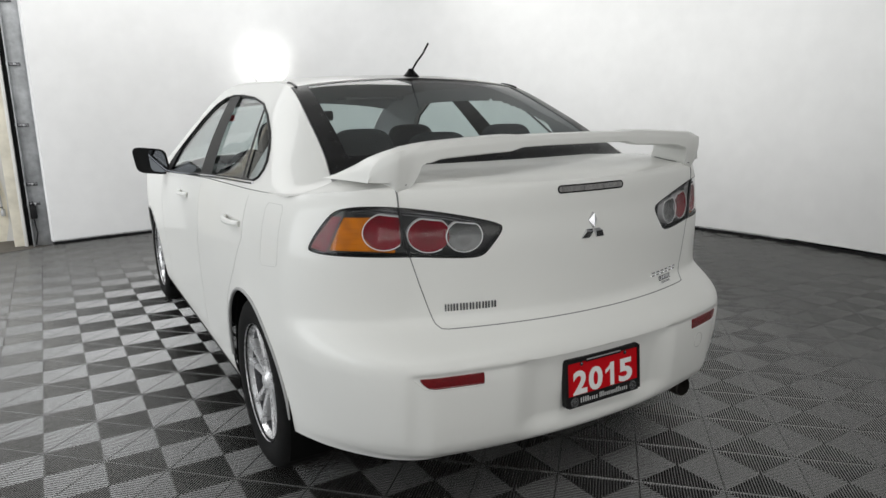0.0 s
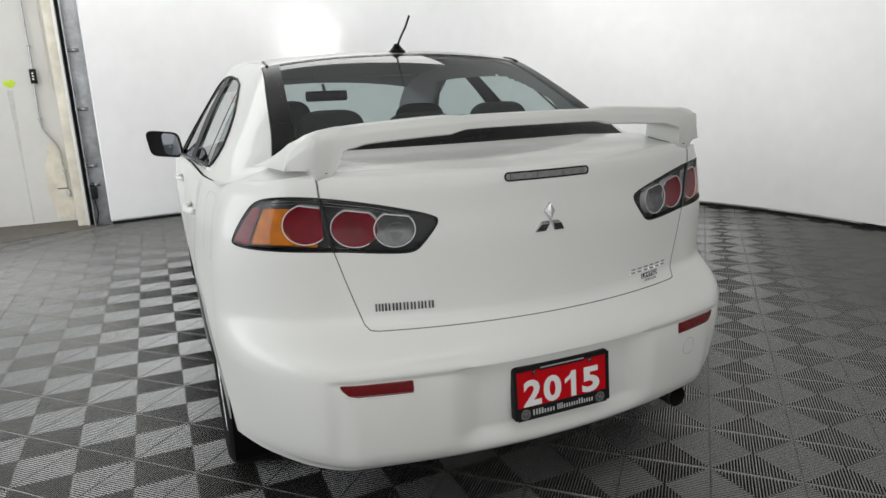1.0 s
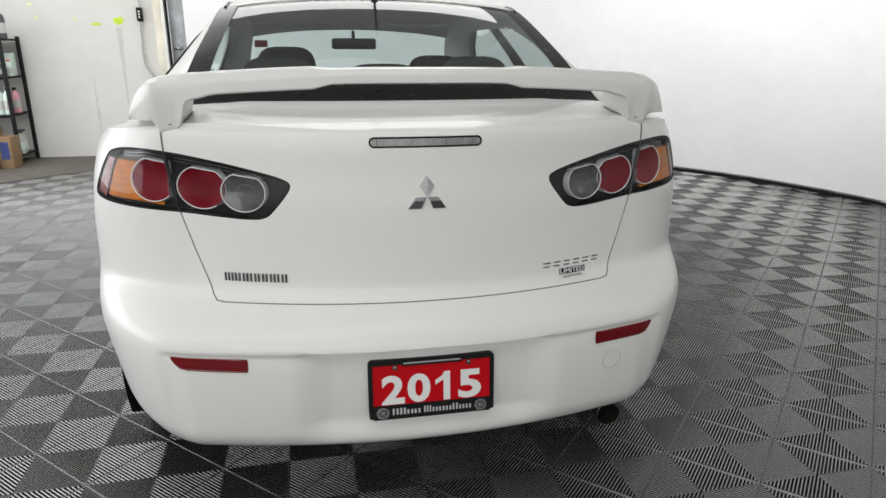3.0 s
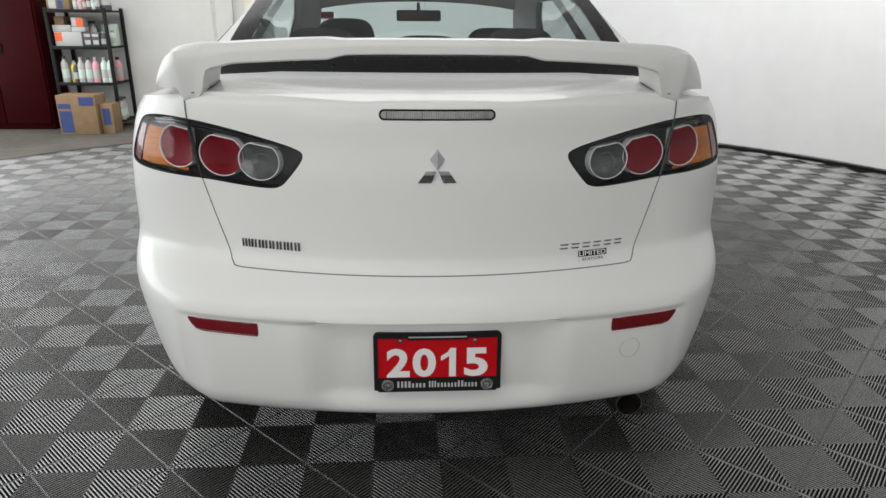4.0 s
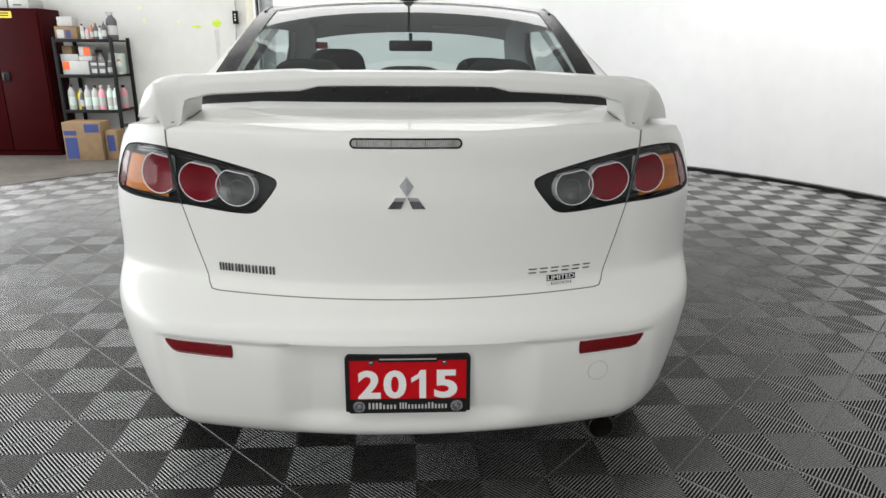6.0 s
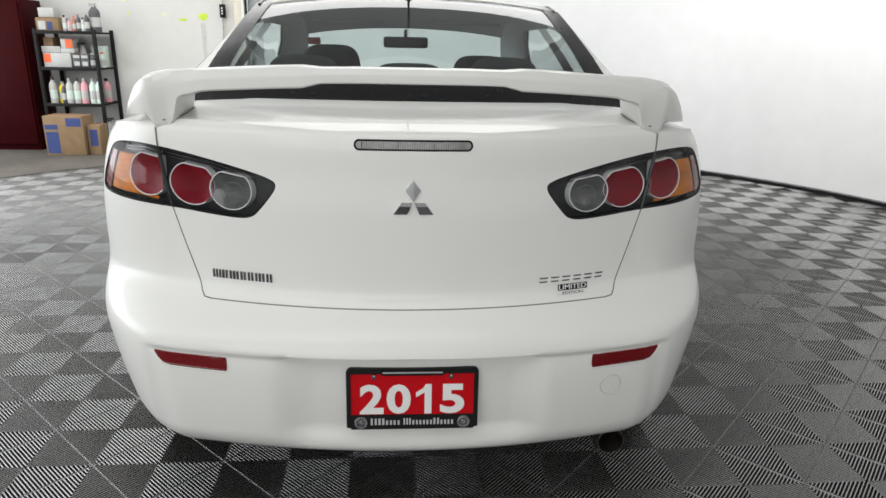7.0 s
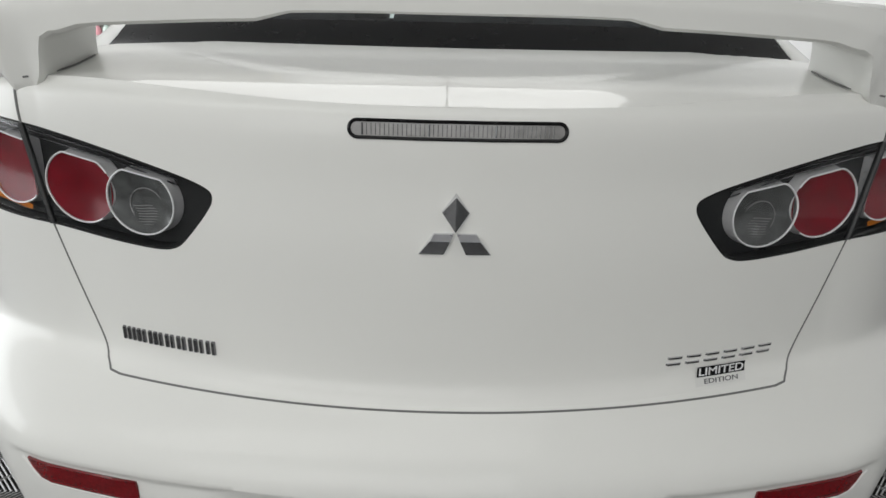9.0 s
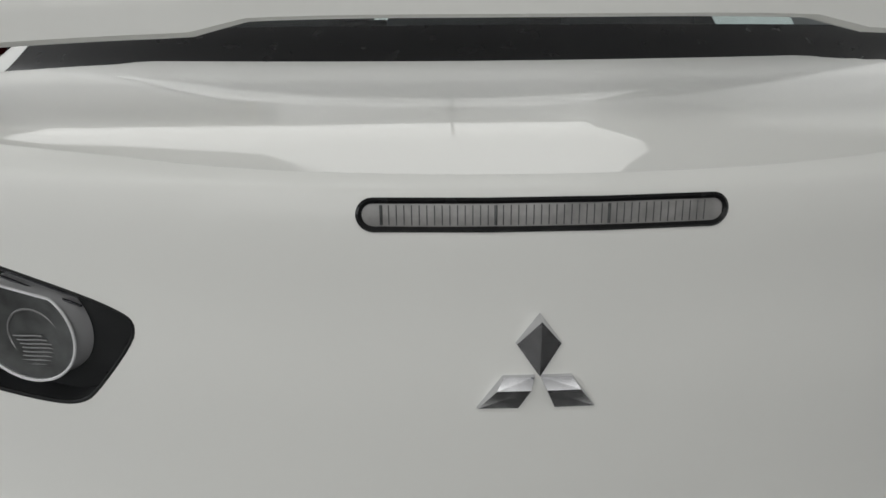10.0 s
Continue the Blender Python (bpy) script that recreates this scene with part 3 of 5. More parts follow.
GAP_TOP, GAP_BOT = (0.589, 0.997), (0.562, 0.859)
for sign in (-1, 1):
    lamp = new("tail_lamp")
    lamp.parent = car
    tagged(lamp, "smoked tail lamp with red, amber and clear lenses")
    part("housing", body_patch(LAMP_OUT, -0.022, 20, 60, sign), LAMP_BLACK, lamp)
    out_dense = dense_line(rounded(LAMP_OUT, 2), 2, True)
    skirt = []
    for k, (a, z) in enumerate(out_dense):
        (a0, z0), (a1, z1) = out_dense[k - 2], out_dense[(k + 2) % len(out_dense)]
        d = math.hypot(a1 - a0, z1 - z0)
        skirt.append((a - (z1 - z0) / d * 0.016, z + (a1 - a0) / d * 0.016))
    ns = len(out_dense)
    if sum(math.hypot(a - 0.57, z - 0.92) for a, z in skirt) < sum(math.hypot(a - 0.57, z - 0.92) for a, z in out_dense):
        skirt = [(2 * a - b, 2 * z - c) for (a, z), (b, c) in zip(out_dense, skirt)]
    part("lamp_flange", (on_body(out_dense, -0.0015, sign) + on_body(skirt, -0.0018, sign), [(k, (k + 1) % ns, ns + (k + 1) % ns, ns + k) for k in range(ns)]), PAINT, lamp)
    wall_ring = [body(sign * a, z, o) for o in (0.0, -0.024) for a, z in out_dense]
    n = len(out_dense)
    part("housing_wall", (wall_ring, [(k, (k + 1) % n, n + (k + 1) % n, n + k) for k in range(n)]), LAMP_BLACK, lamp)
    part("gasket", tube(on_body(out_dense, -0.0014, sign), 0.0020, 8, True), BLACK_PLASTIC, lamp)
    part("stop_lens", lens_disc(0.509, 0.917, 0.055, 0.048, -0.0045, sign, low=0.456), LAMP_RED, lamp, "dark red round lens")
    part("lens_cup", lens_cup(0.509, 0.917, 0.055, 0.048, sign), CUP, lamp)
    part("lens_cup", lens_cup(0.414, 0.909, 0.049, 0.044, sign), CUP, lamp)
    part("lens_cup", lens_cup(0.625, 0.931, 0.056, 0.050, sign, 0.586), CUP, lamp)
    part("lens_ring", lens_ring(0.509, 0.917, 0.056, 0.049, sign, -126, 150), RING, lamp)
    part("reversing_lens", lens_disc(0.414, 0.909, 0.049, 0.044, -0.0045, sign), LAMP_CLEAR, lamp, "clear ribbed reversing lens")
    part("lens_ring", lens_ring(0.414, 0.909, 0.050, 0.045, sign), RING, lamp)
    part("bulb_bowl", tube(on_body([(0.409 + 0.026 * math.cos(a), 0.902 + 0.024 * math.sin(a)) for a in [2 * math.pi * k / 32 for k in range(32)]], -0.0100, sign), 0.0010, 5, True), LAMP_RIB, lamp)
    for k in range(8):
        zz = 0.877 + 0.0036 * k
        part("lens_rib", tube(on_body([(0.390 + 0.0012 * k * (k - 3) * 0.3 + (0.036 - 0.001 * k) * q / 6, zz + 0.0016 * math.cos(q * 0.5)) for q in range(7)], -0.0098 + 0.0004 * abs(k - 4), sign), 0.0008, 4), LAMP_RIB, lamp)
    part("tail_lens", lens_disc(0.625, 0.931, 0.056, 0.050, -0.0045, sign, low=0.584), LAMP_RED, lamp, "dark red round lens")
    part("lens_ring", lens_ring(0.625, 0.931, 0.057, 0.051, sign, -135, 128, low=0.586), RING, lamp)
    amber = [(0.736, 0.972), (0.752, 0.925), (0.768, 0.876), (0.60, 0.8725), (0.598, 0.881), (0.632, 0.881), (0.658, 0.893), (0.676, 0.915), (0.680, 0.935), (0.675, 0.955), (0.664, 0.972)]
    part("indicator_lens", body_patch(amber, -0.0050, 14, 20, sign), LAMP_AMBER, lamp, "amber ribbed indicator lens")
    for k in range(6):
        z = 0.884 + 0.0145 * k
        part("lens_rib", tube(on_body([(max(0.689 - 0.09 * abs(z - 0.93) ** 1.0, 0.66), z), (0.715, z - 0.001), (0.764 - 0.32 * (z - 0.876), z - 0.003)], -0.0046, sign), 0.0013, 4), LAMP_AMBER, lamp)
    corner = [(0.742, 0.974), (0.768, 0.974), (0.801, 0.925), (0.824, 0.884), (0.810, 0.877), (0.774, 0.875), (0.758, 0.925)]
    part("side_lens", body_patch(corner, -0.0030, 12, 8, sign), LAMP_RED, lamp, "red side marker lens")
    for off_z in (0.010, 0.017):
        part("trim_line", tube(on_body(dense_line([(0.36, 0.951 - off_z), (0.462, 0.976 - off_z), (0.578, 0.993 - off_z), (0.594, 0.995 - off_z), (0.645, 1.001 - off_z), (0.72, 0.999 - off_z)], 5), -0.012, sign), 0.0012, 5), DARK_CHROME, lamp)
    cover = part("lens_cover", body_patch(LAMP_OUT, -0.0006, 20, 60, sign), CLEAR, lamp)
    cover.visible_shadow = False
    part("lamp_joint", tube(on_body(dense_line([GAP_TOP, GAP_BOT], 8), 0.0, sign), 0.0046, 8), LAMP_BLACK, lamp)
    seam([(0.596, 1.052), (0.594, 1.03), GAP_TOP], car, sign, 0.0028)
    seam([GAP_BOT, (0.537, 0.773), (0.508, 0.682), (0.502, 0.662), (0.493, 0.652), (0.475, 0.650)], trunk, sign, 0.0019)

seam([(-0.475 + 0.95 * k / 30, 0.650) for k in range(31)], trunk, 1, 0.0019)

# rear wing's stop lamp
hm = new("high_stop_lamp")
hm.parent = trunk
tagged(hm, "narrow clear high-level stop lamp with black rim")


def stadium(hw, hh, zc, n=14):
    pts = []
    for k in range(n + 1):
        a = -math.pi / 2 + math.pi * k / n
        pts.append((hw - hh + hh * math.cos(a), zc + hh * math.sin(a)))
    for k in range(n + 1):
        a = math.pi / 2 + math.pi * k / n
        pts.append((-hw + hh + hh * math.cos(a), zc + hh * math.sin(a)))
    return pts


rim_pts = stadium(0.1275, 0.0098, 1.0236)


def along(pts, off):
    return [body(a, z, off) for a, z in pts]


long_rim = dense_line(rim_pts, 3, True)
part("rim", tube(along(long_rim, 0.0005), 0.0024, 6, True), GLOSS_BLACK, hm)
part("lens", grid(lambda u, v: body(-0.125 + 0.25 * u, 1.0236 + (v - 0.5) * 0.0172 * min(1, math.sqrt(max(1 - max(0, abs(u - 0.5) * 0.25 - 0.1155) ** 2 / 0.0115**2 * 1.2, 0.02))), 0.0008), 80, 6), mat("grey_stop_lens", (0.23, 0.225, 0.22), 0.2, coat=0.2, var=0.2, scale=70), hm)
for k in range(44):
    a = -0.112 + 0.224 * k / 43
    part("lens_rib", tube(along([(a, 1.0168), (a, 1.0236), (a, 1.0304)], 0.0009), 0.0004 if k % 15 else 0.0011, 4), LAMP_CLEAR, hm)

# three-lozenge badge
badge = new("badge")
badge.parent = trunk
tagged(badge, "chrome badge of three lozenges")
for loz in ([(0.0, 0.949), (0.0172, 0.925), (0.0, 0.899), (-0.0172, 0.925)],
            [(-0.0015, 0.8985), (-0.026, 0.8985), (-0.0455, 0.871), (-0.0135, 0.871)],
            [(0.0015, 0.8985), (0.026, 0.8985), (0.0455, 0.871), (0.0135, 0.871)]):
    cx, cz = sum(p[0] for p in loz) / 4, sum(p[1] for p in loz) / 4
    base = [body(a, z, 0.0) for a, z in loz]
    mid = [body(a + (cx - a) * 0.05, z + (cz - z) * 0.05, 0.003) for a, z in loz]
    side = 0 if abs(cx) < 0.005 else (1 if cx > 0 else -1)
    ridge = [body(loz[k][0] + (cx - loz[k][0]) * 0.12, loz[k][1] + (cz - loz[k][1]) * 0.12, 0.010) for k in (0, 2)]
    fs = [(k, (k + 1) % 4, 4 + (k + 1) % 4, 4 + k) for k in range(4)]
    if side:
        near, far_end = ((loz[p][0] * 0.72 + loz[q][0] * 0.28, loz[p][1] * 0.72 + loz[q][1] * 0.28) for p, q in ((0, 3), (1, 2)))
        ridge = [body(a + (cx - a) * 0.06, z, 0.0105) for a, z in (near, far_end)]
        fs += [(4, 5, 9, 8), (5, 6, 9), (6, 7, 8, 9), (7, 4, 8)]
    else:
        fs += [(4, 5, 8), (5, 6, 9, 8), (6, 7, 9), (7, 4, 8, 9)]
    vs = base + mid + ridge
    part("lozenge", (vs, fs), BADGE, badge, smooth=False)


STROKES = {"i": [(0.0, 1.0, 0.0, 1.0)], "l": [(0.0, 0.34, 0.0, 1.0), (0.66, 1.0, 0.0, 1.0)], "w": [(0.0, 0.22, 0.0, 1.0), (0.39, 0.61, 0.0, 1.0), (0.78, 1.0, 0.0, 1.0)],
           "f": [(0.0, 1.0, 0.0, 0.26), (0.0, 1.0, 0.74, 1.0)]}
STROKE_WIDTH = {"i": 0.34, "l": 0.9, "w": 1.2, "f": 1.0}


def stroke_row(row, a0, a1, gap):
    """Frames (lo, hi, kind) of a row of plain stroke marks between a0 and a1."""
    unit = (a1 - a0 - gap * (len(row) - 1)) / sum(STROKE_WIDTH[k] for k in row)
    out, a = [], a0
    for k in row:
        out.append((a, a + unit * STROKE_WIDTH[k], k))
        a += unit * STROKE_WIDTH[k] + gap
    return out


def letter_bars(name, label, a0, a1, zc, h, row, gap, skew=0.0, rise=0.0034, material=None):
    """A row of raised chrome strokes standing for a name badge."""
    ob = new(name)
    ob.parent = trunk
    tagged(ob, label)
    for lo, hi, kind in stroke_row(row, a0, a1, gap):
        geos = []
        for u0, u1, v0, v1 in STROKES[kind]:
            ring = [(lo + (hi - lo) * u + skew * v, zc + h * (v - 0.5)) for u, v in ((u0, v0), (u1, v0), (u1, v1), (u0, v1))]
            ma, mz = sum(p[0] for p in ring) / 4, sum(p[1] for p in ring) / 4
            top = [(a + (ma - a) * 0.25, z + (mz - z) * 0.12) for a, z in ring]
            vs = [body(a, z, -0.0005) for a, z in ring] + [body(a, z, rise) for a, z in top]
            geos.append((vs, [(i, (i + 1) % 4, 4 + (i + 1) % 4, 4 + i) for i in range(4)] + [(4, 5, 6, 7)]))
        part("bar", join(*geos), material or BADGE, ob, smooth=False)
    return ob


letter_bars("maker_badge", "row of raised chrome strokes", -0.472, -0.326, 0.7055, 0.0215, "wililllili", 0.0030, material=DARK_CHROME)
letter_bars("model_badge", "row of thin raised chrome strokes", 0.300, 0.469, 0.7015, 0.0130, "ffffff", 0.0050, 0.002, 0.0024)


def text_geo(body_text, size, extrude, heavy=0.0):
    cu = bpy.data.curves.new("lettering", "FONT")
    cu.body, cu.size, cu.extrude, cu.align_x, cu.align_y = body_text, size, extrude, "CENTER", "CENTER"
    cu.resolution_u, cu.offset = 4, heavy
    ob = bpy.data.objects.new("lettering", cu)
    scene.collection.objects.link(ob)
    me = bpy.data.meshes.new_from_object(ob.evaluated_get(bpy.context.evaluated_depsgraph_get()))
    verts = [tuple(v.co) for v in me.vertices]
    faces = [tuple(p.vertices) for p in me.polygons]
    bpy.data.objects.remove(ob)
    bpy.data.curves.remove(cu)
    bpy.data.meshes.remove(me)
    return verts, faces


def fit_text(geo, x0, x1, z0, z1, place):
    """Stretches lettering into a frame and lays it with place(x, z, height)."""
    xs, ys = [v[0] for v in geo[0]], [v[1] for v in geo[0]]
    top = max(v[2] for v in geo[0])
    a, b, c, d = min(xs), max(xs), min(ys), max(ys)
    return [place(x0 + (x1 - x0) * (v[0] - a) / (b - a), z0 + (z1 - z0) * (v[1] - c) / (d - c), 1 if v[2] > 0 else 0) for v in geo[0]], geo[1]


lim = new("edition_badge")
lim.parent = trunk
tagged(lim, "small black and white badge lettered LIMITED EDITION")
part("backing", body_patch([(0.348, 0.688), (0.429, 0.688), (0.429, 0.660), (0.348, 0.660)], 0.0012, 4, 8), mat("badge_white", (0.72, 0.72, 0.70), 0.35, var=0.03), lim)
part("black_field", body_patch([(0.350, 0.6868), (0.4275, 0.6868), (0.4275, 0.6715), (0.350, 0.6715)], 0.0020, 4, 8), GLOSS_BLACK, lim)
part("lettering", fit_text(text_geo("LIMITED", 0.02, 0.001), 0.353, 0.4245, 0.6735, 0.685, lambda x, z, k: body(x, z, 0.002 + 0.0012 * k)), RING, lim)
part("lettering", fit_text(text_geo("EDITION", 0.02, 0.001), 0.362, 0.416, 0.6625, 0.6685, lambda x, z, k: body(x, z, 0.0012 + 0.001 * k)), DARK_CHROME, lim)

# reflectors, towing cover
for sign in (-1, 1):
    poly = [(0.425, 0.5425), (0.425, 0.5145), (0.560, 0.5155), (0.578, 0.519), (0.590, 0.530), (0.598, 0.5425)]
    part("reflector", body_patch(poly, 0.003, 8, 20, sign), REFLECTOR, car, "dark red bumper reflector")
    part("reflector_edge", tube(on_body(dense_line(poly, 5, True), 0.001, sign), 0.0026, 6, True), REFLECTOR, car)
    seam([(0.425, 0.5085), (0.45, 0.508), (0.56, 0.509), (0.59, 0.516), (0.612, 0.540)], car, sign, 0.0026, PAINT, "reflector_lip", off=-0.001)
seam([(0.479 + 0.0265 * math.cos(a), 0.458 + 0.0265 * math.sin(a)) for a in [2 * math.pi * k / 40 for k in range(40)]], car, 1, 0.0013, FINE_GAP, "towing_cover_gap", True, off=0.0004)

# ---- car: number plate holder ----
plate = new("dealer_plate")
plate.parent = car
tagged(plate, "red dealer plate with white model year in a black frame")
P0, P1 = (-0.0615, 0.524), (-0.0720, 0.373)
NAME_PRINT = mat("pale_print", (0.50, 0.50, 0.50), 0.4, var=0.02)
WHITE = mat("white_print", (0.80, 0.80, 0.79), 0.4, var=0.02)
RED = mat("red_plate", (0.50, 0.003, 0.008), 0.45, spec=0.15, var=0.06, scale=30)


def on_plate(x, v, out):
    """v from 0 at the foot to 1 at the head; out: how far it stands proud, in metres."""
    y = P1[0] + (P0[0] - P1[0]) * v
    return (x, y - out, P1[1] + (P0[1] - P1[1]) * v)


def plate_slab(x0, x1, v0, v1, out0, out1, r=0.0, nr=5):
    H = P0[1] - P1[1]
    pts = []
    for cx, cv, a0 in ((x1 - r, v1 - r / H, 0), (x0 + r, v1 - r / H, 90), (x0 + r, v0 + r / H, 180), (x1 - r, v0 + r / H, 270)):
        for k in range(nr + 1):
            a = radians(a0 + 90 * k / nr)
            pts.append((cx + r * math.cos(a), cv + r * math.sin(a) / H))
    n = len(pts)
    vs = [on_plate(x, v, out0) for x, v in pts] + [on_plate(x, v, out1) for x, v in pts]
    return vs, [tuple(range(n, 2 * n))] + [(k, (k + 1) % n, n + (k + 1) % n, n + k) for k in range(n)]


part("frame_back", plate_slab(-0.1525, 0.1525, 0.0, 1.0, -0.012, 0.003, 0.012), BLACK_PLASTIC, plate, smooth=False)
part("plate_face", plate_slab(-0.144, 0.144, 0.20, 0.925, 0.003, 0.0042, 0.006), RED, plate, smooth=False)
for x0, x1, v0, v1 in ((-0.1525, -0.1425, 0.03, 0.97), (0.1425, 0.1525, 0.03, 0.97), (-0.143, 0.143, 0.0, 0.235), (-0.143, 0.143, 0.915, 1.0), (-0.072, 0.072, 0.885, 0.92)):
    part("frame_bar", plate_slab(x0, x1, v0, v1, 0.003, 0.0075, 0.003), BLACK_PLASTIC, plate, smooth=False)
H = P0[1] - P1[1]
ONE = [(0.55, 0.0), (1.0, 0.0), (1.0, 1.0), (0.62, 1.0), (0.45, 0.86), (0.0, 0.72), (0.0, 0.56), (0.55, 0.72)]
one_geo = ([(x, y, z) for z in (0.0, 0.001) for x, y in ONE], [tuple(range(8, 16))] + [(k, (k + 1) % 8, 8 + (k + 1) % 8, 8 + k) for k in range(8)])
for digit, x0, x1 in (("2", -0.122, -0.067), ("0", -0.060, -0.004), ("1", 0.008, 0.044), ("5", 0.064, 0.121)):
    part("numeral", fit_text(one_geo if digit == "1" else text_geo(digit, 0.1, 0.001, 0.0035), x0, x1, 0.245, 0.735, lambda x, v, k: on_plate(x, v, 0.0042 + 0.0006 * k)), WHITE, plate, "bold white numeral", smooth=False)
for x in (-0.089, 0.089):
    part("screw", ([on_plate(x + r * math.cos(a), 0.865 + r * math.sin(a) / H, o) for r, o in ((0.006, 0.003), (0.0055, 0.008), (0.0, 0.009)) for a in [2 * math.pi * k / 14 for k in range(14)]],
                   [(j * 14 + k, j * 14 + (k + 1) % 14, (j + 1) * 14 + (k + 1) % 14, (j + 1) * 14 + k) for j in range(2) for k in range(14)]), DARK_CHROME, plate)
for x in (-0.120, 0.119):
    for r, o, m_ in ((0.0150, 0.0082, CHROME), (0.0105, 0.0088, DARK_CHROME), (0.0055, 0.0094, CHROME)):
        part("emblem_disc", ([on_plate(x, 0.117, o + 0.0004)] + [on_plate(x + r * math.cos(a), 0.117 + r * math.sin(a) / H, o) for a in [2 * math.pi * k / 24 for k in range(24)]] + [on_plate(x + r * math.cos(a), 0.117 + r * math.sin(a) / H, 0.006) for a in [2 * math.pi * k / 24 for k in range(24)]],
                             [(0, 1 + k, 1 + (k + 1) % 24) for k in range(24)] + [(1 + k, 25 + k, 25 + (k + 1) % 24, 1 + (k + 1) % 24) for k in range(24)]), m_, plate)
for row, x0, x1 in (("liill", -0.097, -0.030), ("wllllll", -0.021, 0.095)):
    for n_, (lo, hi, kind) in enumerate(stroke_row(row, x0, x1, 0.0036)):
        head = 0.182 if n_ == 0 or kind == "i" or n_ == 4 and len(row) > 5 else 0.148
        part("name_mark", join(*[plate_slab(lo + (hi - lo) * u0, lo + (hi - lo) * u1, 0.075 + (head - 0.075) * v0, 0.075 + (head - 0.075) * v1, 0.0075, 0.0080) for u0, u1, v0, v1 in STROKES[kind]]), NAME_PRINT, plate, smooth=False)
part("name_bar", plate_slab(-0.069, 0.069, 0.922, 0.945, 0.0075, 0.0079, 0.001), mat("grey_print", (0.42, 0.42, 0.42), 0.5), plate, smooth=False)

# ---- car: rear wing ----
WING_PATH = [(0.0, 1.1630), (0.15, 1.1625), (0.30, 1.1580), (0.42, 1.1515), (0.52, 1.1450), (0.590, 1.1370), (0.626, 1.1200), (0.641, 1.0900), (0.6475, 1.0570)]


BLADE = [(0.0, -0.45), (-0.015, 0.05), (0.0, 0.42), (0.10, 0.51), (0.4, 0.50), (0.75, 0.36), (0.95, 0.12), (1.0, -0.08), (0.92, -0.22), (0.6, -0.36), (0.25, -0.48), (0.06, -0.53)]
LEG = [(0.0, -0.47), (-0.01, 0.05), (0.0, 0.42), (0.10, 0.50), (0.33, 0.38), (0.62, 0.05), (0.88, -0.32), (1.0, -0.48), (0.92, -0.50), (0.6, -0.50), (0.25, -0.50), (0.05, -0.50)]
WING_TOP = [(0.50, 1.1725), (0.54, 1.170), (0.58, 1.163), (0.605, 1.154), (0.627, 1.138), (0.643, 1.116), (0.654, 1.094), (0.660, 1.069)]
WING_LOW = [(0.508, 1.1155), (0.523, 1.108), (0.530, 1.090), (0.536, 1.071), (0.543, 1.056), (0.552, 1.045), (0.560, 1.034), (0.586, 1.032), (0.592, 1.046), (0.598, 1.058), (0.606, 1.064), (0.660, 1.066)]


def wing():
    """Blade, legs and end fins as one moulded body; a section at every station across."""
    half = [0.49 * k / 24 for k in range(24)] + [0.49 + 0.17 * k / 68 for k in range(69)]
    xs = [-x for x in half[:0:-1]] + half
    m = 4 * len(BLADE)
    verts, faces = [], []
    for x0 in xs:
        a = abs(x0)
        mid = smooth_table([(i, p[1]) for i, p in enumerate(WING_PATH)], 8 * lerp_table([(p[0], q / 8) for q, p in enumerate(WING_PATH)], min(a, 0.59)))
        th = 0.040 + 0.010 * sstep(0.20, 0.25, a)
        top = mid + 0.5 * th + (lerp_table(WING_TOP, a) - mid - 0.5 * th) * sstep(0.46, 0.53, a)
        low = mid + 0.006 - 0.5 * th - 0.004 * sstep(0.20, 0.25, a)
        low += (lerp_table(WING_LOW, a) - low) * sstep(0.46, 0.508, a)
        w = sstep(0.47, 0.57, a)
        end = sstep(0.585, 0.66, a)
        yr = 0.060 + 0.13 * a * a + 0.045 * end
        chord = 0.150 + 0.11 * sstep(0.52, 0.62, a)
        pts = [(p[0] + (q[0] - p[0]) * w, p[1] + (q[1] - p[1]) * w) for p, q in zip(BLADE, LEG)]
        ring = []
        for (a0, b0), (a1, b1) in zip(pts, pts[1:] + pts[:1]):
            ring += [(a0 + (a1 - a0) * t / 4, b0 + (b1 - b0) * t / 4) for t in range(4)]
        for cy, cz in ring:
            z = (top + low) / 2 + cz * (top - low)
            lean = 0.022 * sstep(0.50, 0.56, a) * (1 - end) * max(top - z - 0.03, 0) / 0.08
            y = yr + lean + cy * chord
            x = a + 0.17 * end * max(cy * chord - 0.03, 0)
            verts.append((math.copysign(x, x0), y, z))
    n = len(xs)
    for i in range(n - 1):
        for k in range(m):
            faces.append((i * m + k, i * m + (k + 1) % m, (i + 1) * m + (k + 1) % m, (i + 1) * m + k))
    faces += [tuple(range(m)), tuple((n - 1) * m + k for k in reversed(range(m)))]
    return verts, faces


wing_ob = new("rear_wing")
wing_ob.parent = trunk
tagged(wing_ob, "white painted rear wing on two legs")
part("wing_blade", wing(), PAINT, wing_ob, sharp=60)
for sign in (-1, 1):
    line = [(0.566, 0.118), (0.552, 0.130), (0.541, 0.155), (0.535, 0.20), (0.534, 0.25)]
    part("leg_gasket", tube([(sign * x, y, top_z(x, y) + 0.0020) for x, y in dense_line(line, 4)], 0.0014, 5), SEAM, wing_ob)

MIRROR = mat("mirror_silver", (0.13, 0.14, 0.155), 0.02, 1.0)
